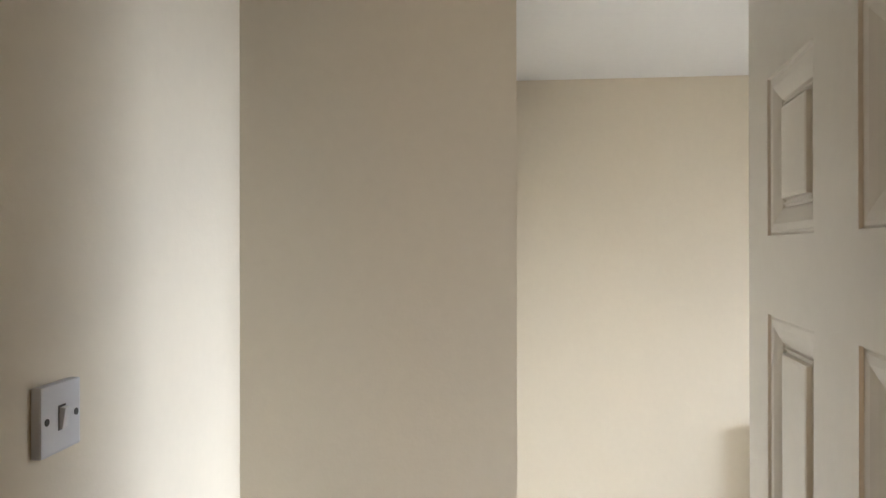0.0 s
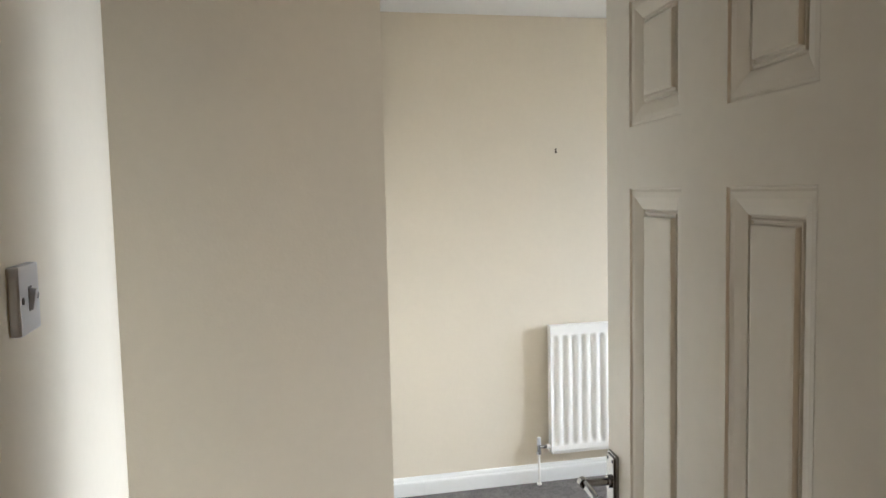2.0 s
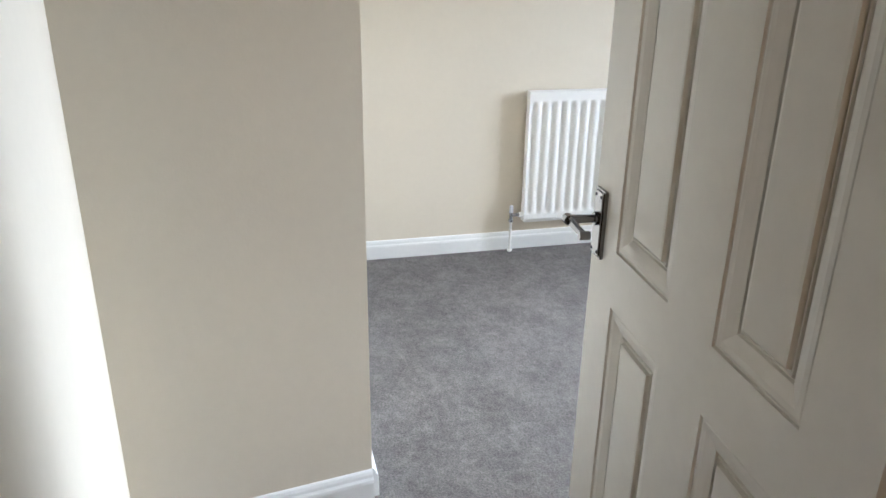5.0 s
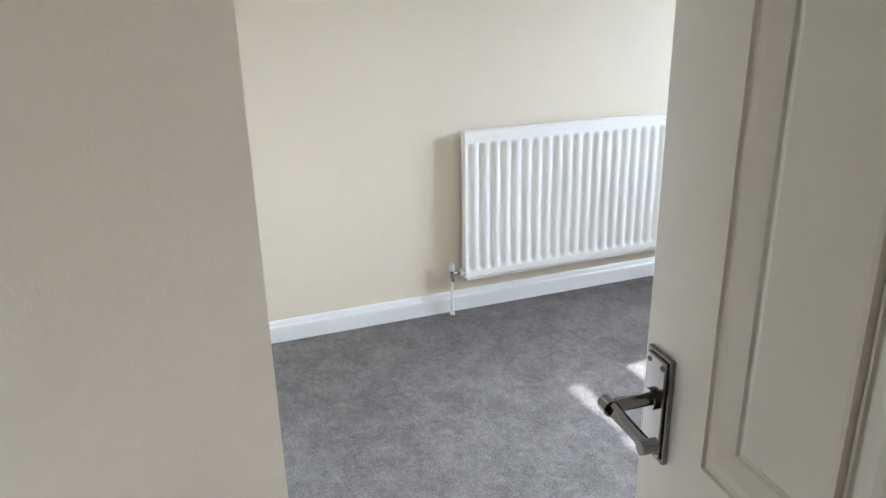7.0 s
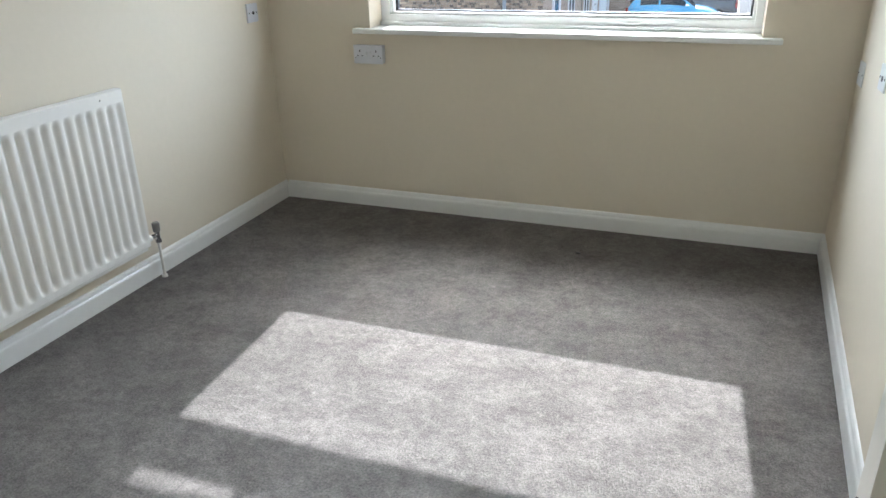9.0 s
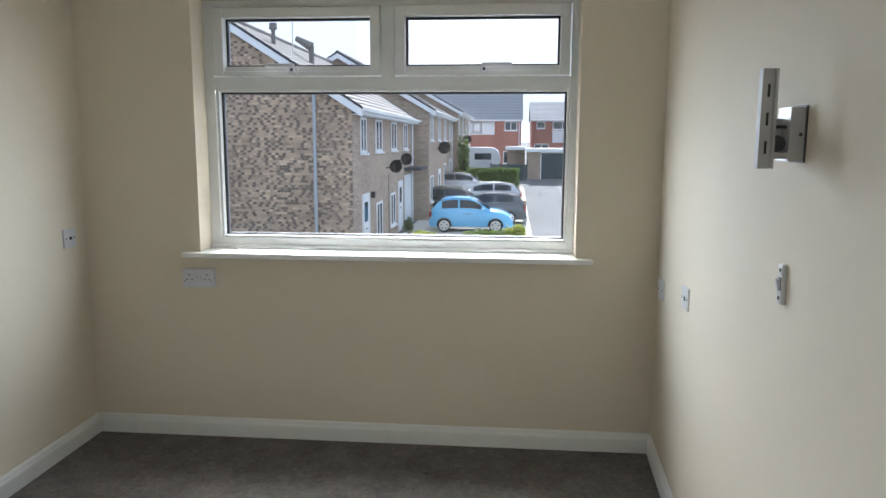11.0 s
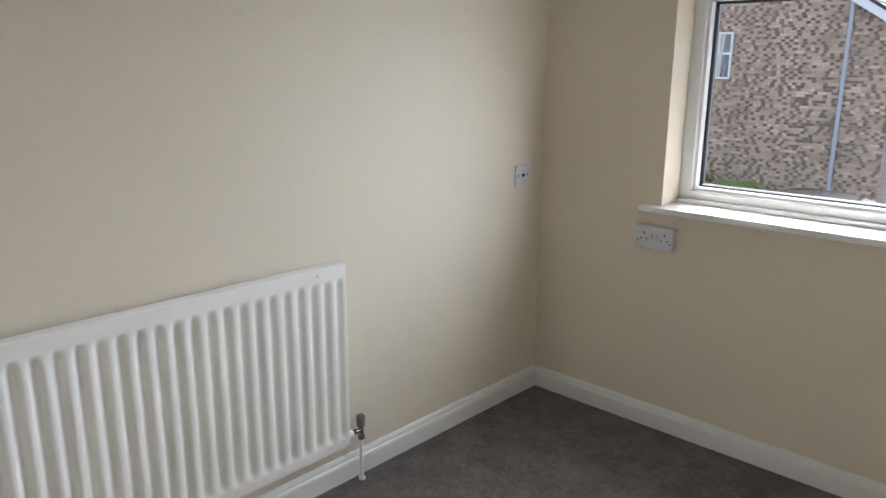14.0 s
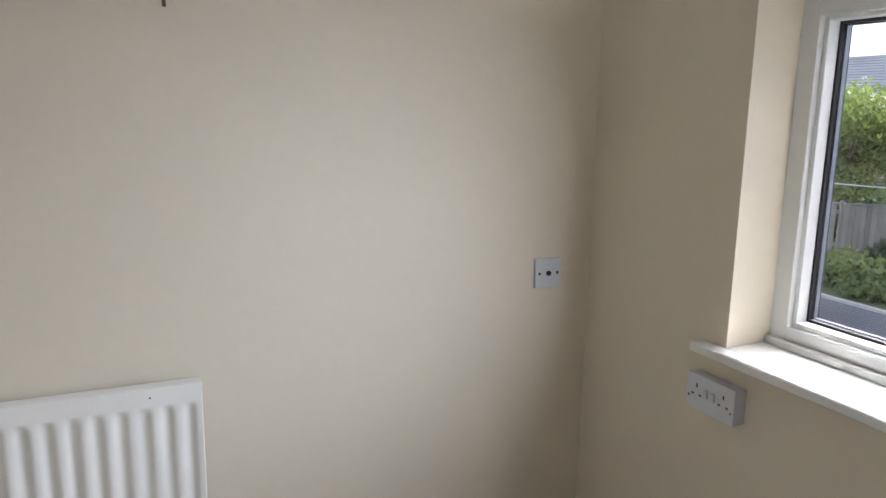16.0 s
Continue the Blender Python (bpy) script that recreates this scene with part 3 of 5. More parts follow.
# ---- the open door ----
def build_door():
    """Local frame: x runs along the leaf from its free edge to the hinge, the landing side is y = 0, thickness towards +y."""
    wd, th, zb, zt = 0.690, 0.035, 0.008, 1.895
    door = base("door_1", pose(2.213, -2.911, 0, 0, 0, -5.2), "off-white painted six-panel door standing open", "door", kind="structure")
    cols = ((0.104, 0.290), (0.411, 0.584))
    rows = ((0.20, 0.820), (0.916, 1.464), (1.562, 1.759))
    bm = B()
    bx(bm, 0, cols[0][0], 0, th, zb, zt)
    bx(bm, cols[1][1], wd, 0, th, zb, zt)
    bx(bm, cols[0][1], cols[1][0], 0, th, zb, zt)
    zz = [zb] + [v for r in rows for v in r] + [zt]
    for x0, x1 in cols:
        for i in range(0, len(zz), 2):
            bx(bm, x0, x1, 0, th, zz[i], zz[i + 1])
    bmesh.ops.remove_doubles(bm, verts=bm.verts, dist=0.0001)
    part("leaf", bm, DOORP, door)
    steps = ((0.0, 0.0), (0.001, 0.0035), (0.003, 0.0040), (0.006, 0.0028), (0.014, 0.0035), (0.024, 0.0065), (0.032, 0.0095), (0.034, 0.0125), (0.036, 0.0125),
             (0.0375, 0.0095), (0.039, 0.0095), (0.040, 0.0120), (0.0425, 0.0120), (0.044, 0.0055), (0.048, 0.0045))
    for x0, x1 in cols:
        for z0, z1 in rows:
            bm = B()
            for sgn, off in ((1, 0.0), (-1, th)):
                rings = []
                for inset, deep in steps:
                    y = off + sgn * deep
                    rings.append([bm.verts.new((x, y, z)) for x, z in ((x0 + inset, z0 + inset), (x1 - inset, z0 + inset), (x1 - inset, z1 - inset), (x0 + inset, z1 - inset))])
                for a, c in zip(rings, rings[1:]):
                    for i in range(4):
                        j = (i + 1) % 4
                        bm.faces.new((a[i], a[j], c[j], c[i]))
                bm.faces.new(rings[-1])
            part("raised_panel", bm, DOORP, door)
    # lever handles on their backplates, one a side
    for off, s in ((0.0, -1), (th, 1)):
        zc = 0.950
        bm = bx(B(), 0.010, 0.052, off, off + s * 0.006, zc - 0.066, zc + 0.051, 0.0015)
        bx(bm, 0.014, 0.048, off + s * 0.006, off + s * 0.009, zc - 0.062, zc + 0.047, 0.0015)
        plate_ob = part("backplate", bm, STEEL, door, "satin steel lever backplate")
        for dz in (-0.055, 0.040):
            for dx in (0.020, 0.043):
                part("screw", cyl(B(), (dx, off + s * 0.0088, zc + dz), (dx, off + s * 0.0097, zc + dz), 0.003, n=10), DARKP, plate_ob)
        bm = B()
        cyl(bm, (0.030, off + s * 0.009, zc), (0.030, off + s * 0.014, zc), 0.0115, n=20)
        cyl(bm, (0.030, off + s * 0.014, zc), (0.030, off + s * 0.056, zc), 0.0068, 0.0080, n=16)
        cyl(bm, (0.021, off + s * 0.057, zc), (0.036, off + s * 0.057, zc), 0.0088, n=18)
        cyl(bm, (0.0195, off + s * 0.057, zc), (0.021, off + s * 0.057, zc), 0.0070, 0.0088, n=18)
        for k in range(5):                     # the arm, flattened and waisted
            xa, xb = 0.034 + 0.012 * k, 0.034 + 0.012 * (k + 1)
            w0, w1 = (0.0088, 0.0078, 0.0068, 0.0062, 0.0062, 0.0070)[k:k + 2]
            va = [bm.verts.new((xa, off + s * (0.056 - 0.05 * (xa - 0.03) + dy * 0.0045), zc - 0.08 * (xa - 0.03) + dz * w0)) for dy, dz in ((-1, -0.7), (-1, 0.7), (0, 1), (1, 0.7), (1, -0.7), (0, -1))]
            vb = [bm.verts.new((xb, off + s * (0.056 - 0.05 * (xb - 0.03) + dy * 0.0045), zc - 0.08 * (xb - 0.03) + dz * w1)) for dy, dz in ((-1, -0.7), (-1, 0.7), (0, 1), (1, 0.7), (1, -0.7), (0, -1))]
            for i in range(6):
                bm.faces.new((va[i], va[(i + 1) % 6], vb[(i + 1) % 6], vb[i]))
        cyl(bm, (0.095, off + s * 0.061, zc - 0.005), (0.095, off + s * 0.044, zc - 0.005), 0.0072, n=14)
        bmesh.ops.remove_doubles(bm, verts=bm.verts, dist=0.00005)
        part("lever", bm, STEEL, door, "satin steel lever handle", smooth=True)
    part("latch_plate", bx(B(), -0.0012, 0.0, 0.007, 0.028, 0.90, 1.01), STEEL, door)
    for z in (0.22, 0.95, 1.68):
        part("hinge", cyl(B(), (wd + 0.004, th - 0.006, z - 0.04), (wd + 0.004, th - 0.006, z + 0.04), 0.005, n=12), STEEL, door)


build_door()

bm = B()
bmesh.ops.create_icosphere(bm, subdivisions=2, radius=0.008, matrix=pose(1.648, -0.317, 0.003) @ Matrix.Diagonal((1.5, 0.8, 0.5, 1)))
thing("lint_speck", bm, DARKP, "small dark speck of fluff on the carpet", "fluff")

# ---- outside: ground, roads ----
def gz(y):
    """Height of the ground: level near the house, then rising gently, a little more steeply up to the garages."""
    return GZ + 0.055 * min(max(y - 34.0, 0.0), 11.0) + 0.085 * min(max(y - 45.0, 0.0), 7.0)


def brick_material(name, c1, c2, mortar, axis="x", scale=1.0):
    """Coursed brickwork; axis is the horizontal direction of the wall."""
    m = bpy.data.materials.new(name)
    m.use_nodes = True
    t = m.node_tree
    b = t.nodes["Principled BSDF"]
    co, sep, comb = t.nodes.new("ShaderNodeNewGeometry"), t.nodes.new("ShaderNodeSeparateXYZ"), t.nodes.new("ShaderNodeCombineXYZ")
    t.links.new(co.outputs["Position"], sep.inputs[0])
    t.links.new(sep.outputs["XYZ".index(axis.upper())], comb.inputs[0])
    t.links.new(sep.outputs[2], comb.inputs[1])
    br = t.nodes.new("ShaderNodeTexBrick")
    br.inputs["Scale"].default_value = scale
    br.inputs["Brick Width"].default_value, br.inputs["Row Height"].default_value, br.inputs["Mortar Size"].default_value = 0.225, 0.075, 0.010
    br.inputs["Color1"].default_value, br.inputs["Color2"].default_value, br.inputs["Mortar"].default_value = (*c1, 1), (*c2, 1), (*mortar, 1)
    br.inputs["Bias"].default_value = 0.0
    t.links.new(comb.outputs[0], br.inputs["Vector"])
    n = t.nodes.new("ShaderNodeTexNoise")
    n.inputs["Scale"].default_value, n.inputs["Detail"].default_value = 0.8, 5
    t.links.new(co.outputs["Position"], n.inputs["Vector"])
    r = t.nodes.new("ShaderNodeMapRange")
    r.inputs["To Min"].default_value, r.inputs["To Max"].default_value = 0.75, 1.25
    t.links.new(n.outputs["Fac"], r.inputs["Value"])
    sc = t.nodes.new("ShaderNodeVectorMath")
    sc.operation = "SCALE"
    t.links.new(br.outputs["Color"], sc.inputs[0])
    t.links.new(r.outputs["Result"], sc.inputs["Scale"])
    t.links.new(sc.outputs["Vector"], b.inputs["Base Color"])
    bp = t.nodes.new("ShaderNodeBump")
    bp.inputs["Strength"].default_value, bp.inputs["Distance"].default_value = 0.5, 0.01
    bp.invert = True
    t.links.new(br.outputs["Fac"], bp.inputs["Height"])
    t.links.new(bp.outputs["Normal"], b.inputs["Normal"])
    b.inputs["Roughness"].default_value = 0.9
    return m


def loose_brick_material():
    m = paint("mixed buff and brown brick", (0.52, 0.43, 0.335), rough=0.9, vary=0.2, grain=30, patch=0.7, bump=0.4, bump_scale=60)
    t = m.node_tree
    b = t.nodes["Principled BSDF"]
    src = b.inputs["Base Color"].links[0].from_socket
    geo, ramp, mix = t.nodes.new("ShaderNodeNewGeometry"), t.nodes.new("ShaderNodeValToRGB"), t.nodes.new("ShaderNodeMix")
    el = ramp.color_ramp.elements
    el[0].position, el[0].color = 0.0, (0.66, 0.58, 0.54, 1)
    el[1].position, el[1].color = 1.0, (1.34, 1.28, 1.16, 1)
    for pos, c in ((0.2, (0.84, 0.75, 0.70, 1)), (0.55, (1.0, 0.91, 0.85, 1)), (0.85, (1.10, 0.98, 0.88, 1))):
        e = el.new(pos)
        e.color = c
    t.links.new(geo.outputs["Random Per Island"], ramp.inputs["Fac"])
    mix.data_type, mix.blend_type = "RGBA", "MULTIPLY"
    mix.inputs["Factor"].default_value = 1.0
    t.links.new(src, mix.inputs[6])
    t.links.new(ramp.outputs["Color"], mix.inputs[7])
    t.links.new(mix.outputs[2], b.inputs["Base Color"])
    return m


ASPHALT = paint("worn grey asphalt", (0.112, 0.113, 0.118), rough=0.95, vary=0.38, grain=30, patch=0.45, bump=0.5, bump_scale=80)
CONCRETE = paint("pale concrete paving", (0.48, 0.455, 0.41), rough=0.9, vary=0.15, grain=15, patch=0.5, bump=0.3, bump_scale=60)
GRASS = paint("rough grass", (0.075, 0.105, 0.035), rough=0.95, vary=0.4, grain=12, patch=1.0, bump=1.0, bump_scale=40)
MORTAR = paint("dull mortar", (0.40, 0.35, 0.295), rough=0.95, vary=0.1, bump=0.3, bump_scale=60)
BRICKY = brick_material("buff brick front", (0.45, 0.335, 0.25), (0.27, 0.195, 0.15), (0.42, 0.36, 0.29), "y")
BRICKX = brick_material("buff brick side", (0.45, 0.335, 0.25), (0.27, 0.195, 0.15), (0.42, 0.36, 0.29), "x")
REDX = brick_material("red brick front", (0.46, 0.17, 0.125), (0.36, 0.13, 0.10), (0.40, 0.30, 0.25), "x")
LOOSE = loose_brick_material()
WHITEP = paint("white outdoor paint", (0.78, 0.79, 0.80), rough=0.45, vary=0.05, bump=0.05)
TILE = paint("weathered grey concrete roof tile", (0.20, 0.185, 0.175), rough=0.9, vary=0.22, grain=10, patch=0.6, bump=0.4, bump_scale=50)
SLATE = paint("grey roof tile", (0.26, 0.265, 0.28), rough=0.85, vary=0.2, grain=8, patch=0.5, bump=0.4, bump_scale=40)
LEAD = paint("dark verge tile", (0.05, 0.052, 0.06), rough=0.8, vary=0.15, bump=0.2)
PIPE = paint("pale grey downpipe", (0.42, 0.45, 0.48), rough=0.5, vary=0.05, bump=0)
FENCEM = paint("weathered grey-brown fence board", (0.25, 0.228, 0.20), rough=0.9, vary=0.3, grain=25, patch=2, bump=0.5, bump_scale=40, random_tint=0.2)
BLACKM = paint("matt black metal", (0.03, 0.03, 0.032), rough=0.5, vary=0.1, bump=0)
DGREY = paint("slate blue garage door paint", (0.03, 0.055, 0.066), rough=0.5, vary=0.08, bump=0.1)


def far_glass(name, c=(0.05, 0.06, 0.07)):
    return paint(name, c, rough=0.06, vary=0.2, grain=1.5, patch=0.6, bump=0, spec=0.8)


DARKGLASS = far_glass("dark window glass")
CURTAIN = paint("pale net curtain behind glass", (0.74, 0.71, 0.60), rough=0.4, vary=0.12, grain=9, patch=3, bump=0, spec=0.8)

# one ground sheet to the horizon, following the rise
bm = B()
ys = [-300, 0.3, 24, 34, 45, 52, 60, 120, 900]
rows_g = [[bm.verts.new((x, y, gz(y))) for x in (-900, 900)] for y in ys]
for a, c in zip(rows_g, rows_g[1:]):
    bm.faces.new((a[0], a[1], c[1], c[0]))
thing("ground", bm, ASPHALT, "worn grey asphalt ground of the close", "ground", "structure")


def patch(name, x0, x1, y0, y1, material, label, category, lift=0.006):
    """A laid surface that follows the ground, its edge a real step."""
    bm = B()
    n = max(2, int((y1 - y0) / 4) + 1)
    rr = []
    for i in range(n):
        y = y0 + (y1 - y0) * i / (n - 1)
        z = gz(y)
        rr.append([bm.verts.new(p) for p in ((x0, y, z - 0.02), (x0, y, z + lift), (x1, y, z + lift), (x1, y, z - 0.02))])
    for a, c in zip(rr, rr[1:]):
        for i in range(3):
            bm.faces.new((a[i], a[i + 1], c[i + 1], c[i]))
    bm.faces.new(rr[0])
    bm.faces.new(rr[-1][::-1])
    return thing(name, bm, material, label, category, "structure")


patch("pavement", -2.45, 2.75, 24.3, 46.0, CONCRETE, "pale concrete drives in front of the terrace", "paving", 0.03)
patch("kerb", 5.2, 5.29, 18.0, 47.0, paint("worn edging", (0.17, 0.17, 0.165), rough=0.9, vary=0.3, grain=3, patch=0.6, bump=0.3), "pale concrete edging strip across the asphalt", "kerb", 0.02)
patch("kerb", -30, -5.1, 12.62, 12.75, CONCRETE, "pale concrete kerb along the weedy verge", "kerb", 0.06)
patch("verge", -30, -5.2, 12.75, 18.4, GRASS, "rough weedy grass beside the fence", "grass", 0.03)
patch("garden", -40, -10.8, 18.4, 37.0, GRASS, "back garden grass behind the fence", "grass", 0.03)
patch("lawn", -1.7, 2.2, 46.2, 52.0, GRASS, "small sunlit lawn behind a hedge", "lawn", 0.04)
patch("lawn", 0.9, 2.58, 40.0, 45.0, GRASS, "strip of sunlit lawn in front of the hedge", "lawn", 0.045)
patch("road", 5.29, 16.0, 10.0, 52.0, paint("pale worn asphalt", (0.16, 0.16, 0.158), rough=0.95, vary=0.3, grain=30, patch=0.5, bump=0.4, bump_scale=70), "paler worn asphalt apron in front of the garages", "road", 0.012)
patch("path", 2.75, 2.95, 24.3, 46.0, CONCRETE, "pale kerb between drives and road", "kerb", 0.07)


# ---- houses ----
def window_unit(parent, along, c, z0, w, h, out, at, lights=2):
    """A framed window on a wall. along 'x': wall faces -y (at = its y); along 'y': wall faces +x (at = its x)."""
    def put(bm, u0, u1, d0, d1, za, zb, bev=0.0):
        if along == "x":
            return bx(bm, u0, u1, at - d1, at - d0, za, zb, bev)
        return bx(bm, at + d0, at + d1, u0, u1, za, zb, bev)
    f = 0.08
    bm = B()
    u0, u1 = c - w / 2, c + w / 2
    put(bm, u0, u0 + f, -0.05, out, z0, z0 + h)
    put(bm, u1 - f, u1, -0.05, out, z0, z0 + h)
    put(bm, u0 + f, u1 - f, -0.05, out, z0, z0 + f)
    put(bm, u0 + f, u1 - f, -0.05, out, z0 + h - f, z0 + h)
    for i in range(1, lights):
        u = u0 + w * i / lights
        put(bm, u - f / 2, u + f / 2, -0.05, out, z0 + f, z0 + h - f)
    win = part("window", bm, WHITEP, parent)
    step = w / lights
    for i in range(lights):
        a = u0 + (f if i == 0 else step * i + f / 2)
        c2 = u0 + (w - f if i == lights - 1 else step * (i + 1) - f / 2)
        part("pane", put(B(), a, c2, -0.03, out - 0.02, z0 + f, z0 + h - f), DARKGLASS, win)
    part("sill", put(B(), u0 - 0.06, u1 + 0.06, -0.02, out + 0.07, z0 - 0.07, z0 - 0.001), WHITEP, win)
    return win


def roof(parent, x0, x1, y0, y1, eave, ridge, material, over=0.35, verge=0.12, course=0.32):
    """A pitched roof, ridge along y, laid in courses of tiles that lap one another."""
    xm = (x0 + x1) / 2
    for s, xe in ((1, x1 + over), (-1, x0 - over)):
        run = abs(xe - xm)
        rise = ridge - eave
        ze = eave - rise * over / (run - over)
        length = math.hypot(run, ridge - ze)
        n = int(length / course)
        bm = B()
        for i in range(n):
            f0, f1 = i / n, min(1.0, (i + 1.12) / n)
            xa, xb = xe + (xm - xe) * f0, xe + (xm - xe) * f1
            za, zb = ze + (ridge - ze) * f0 + 0.05, ze + (ridge - ze) * f1 + 0.015
            v = [bm.verts.new(p) for p in ((xa, y0 - verge, za), (xa, y1 + verge, za), (xb, y1 + verge, zb), (xb, y0 - verge, zb),
                                           (xa, y0 - verge, za - 0.04), (xa, y1 + verge, za - 0.04), (xb, y1 + verge, zb - 0.04), (xb, y0 - verge, zb - 0.04))]
            for q in ((0, 1, 2, 3), (4, 7, 6, 5), (0, 4, 5, 1), (1, 5, 6, 2), (2, 6, 7, 3), (3, 7, 4, 0)):
                bm.faces.new([v[k] for k in q])
        part("roof", bm, material, parent)
        # barge boards at both gables with a dark verge above
        for yy in (y0 - verge - 0.03, y1 + verge):
            for mat2, drop, hh, nm in ((WHITEP, -0.25, 0.23, "barge_board"), (LEAD, -0.015, 0.09, "verge")):
                bm = B()
                pts = [(xe, ze + drop), (xm, ridge + drop), (xm, ridge + drop + hh), (xe, ze + drop + hh)]
                a = [bm.verts.new((x, yy, z)) for x, z in pts]
                c = [bm.verts.new((x, yy + 0.03, z)) for x, z in pts]
                bm.faces.new(a)
                bm.faces.new(c[::-1])
                for k in range(4):
                    bm.faces.new((a[k], c[k], c[(k + 1) % 4], a[(k + 1) % 4]))
                part(nm, bm, mat2, parent)
        part("fascia", bx(B(), xe - 0.02 * s, xe - 0.05 * s, y0 - verge, y1 + verge, ze - 0.16, ze + 0.02), WHITEP, parent)
        part("soffit", bx(B(), xe - 0.05 * s, (x1 if s > 0 else x0), y0 - verge, y1 + verge, ze - 0.17, ze - 0.15), WHITEP, parent)
        part("gutter", bx(B(), xe - 0.02 * s, xe + 0.09 * s, y0 - verge, y1 + verge, ze - 0.07, ze + 0.02, 0.02), WHITEP, parent)
    part("ridge_tile", cyl(B(), (xm, y0 - verge, ridge + 0.02), (xm, y1 + verge, ridge + 0.02), 0.11, n=10), material, parent)


def gable_wall(bm, x0, x1, y0, y1, zb, eave, ridge):
    xm = (x0 + x1) / 2
    a = [bm.verts.new((x, y0, z)) for x, z in ((x0, zb), (x1, zb), (x1, eave), (xm, ridge), (x0, eave))]
    c = [bm.verts.new((x, y1, z)) for x, z in ((x0, zb), (x1, zb), (x1, eave), (xm, ridge), (x0, eave))]
    bm.faces.new(a)
    bm.faces.new(c[::-1])
    for i in range(5):
        bm.faces.new((a[i], a[(i + 1) % 5], c[(i + 1) % 5], c[i]))
    return bm


def downpipe(parent, x, y, z0, z1, r=0.045, mat=None):
    bm = B()
    cyl(bm, (x, y, z0), (x, y, z1), r, n=10)
    for k in range(4):
        z = z0 + (z1 - z0) * (k + 0.5) / 4
        cyl(bm, (x, y, z), (x, y, z + 0.06), r * 1.35, n=10)
    return part("downpipe", bm, mat or WHITEP, parent, smooth=True)


def house_door(parent, xf, c, z0, w=0.95, h=2.05, mat=None):
    d = part("front_door", bx(B(), xf - 0.02, xf + 0.035, c - w / 2, c + w / 2, z0, z0 + h, 0.01), mat or WHITEP, parent)
    bm = B()
    bx(bm, xf - 0.02, xf + 0.06, c - w / 2 - 0.07, c - w / 2, z0, z0 + h + 0.07)
    bx(bm, xf - 0.02, xf + 0.06, c + w / 2, c + w / 2 + 0.07, z0, z0 + h + 0.07)
    bx(bm, xf - 0.02, xf + 0.06, c - w / 2, c + w / 2, z0 + h, z0 + h + 0.07)
    part("door_frame", bm, WHITEP, parent)
    part("door_glass", bx(B(), xf + 0.035, xf + 0.04, c - w * 0.3, c + w * 0.3, z0 + 1.2, z0 + 1.85), DARKGLASS, d)
    part("letter_box", bx(B(), xf + 0.035, xf + 0.05, c - 0.13, c + 0.13, z0 + 0.95, z0 + 1.0), CHROME, d)


def dish(parent, x, y, z, r=0.33):
    d = part("satellite_dish", bmesh_dish(r), BLACKM, parent, "dark mesh satellite dish", smooth=True)
    d.matrix_basis = pose(x + 0.42, y, z, 80, 0, -10)
    part("dish_arm", cyl(B(), (x, y + 0.1, z - 0.05), (x + 0.40, y + 0.02, z - 0.02), 0.025, n=8), BLACKM, parent)


def bmesh_dish(r):
    bm = B()
    n, rings = 24, []
    for i in range(6):
        q = r * i / 5
        rings.append([bm.verts.new((q * math.cos(2 * math.pi * j / n), q * math.sin(2 * math.pi * j / n), 0.9 * q * q)) for j in range(n)] if i else [bm.verts.new((0, 0, 0))])
    for j in range(n):
        bm.faces.new((rings[0][0], rings[1][j], rings[1][(j + 1) % n]))
        for i in range(1, 5):
            bm.faces.new((rings[i][j], rings[i + 1][j], rings[i + 1][(j + 1) % n], rings[i][(j + 1) % n]))
    bmesh.ops.solidify(bm, geom=bm.faces[:], thickness=0.012)
    cyl(bm, (0, -r * 0.9, 0.05), (0, -0.05, 0.38), 0.012, n=6)
    bx(bm, -0.04, 0.04, -0.09, 0.01, 0.34, 0.42)
    return bm


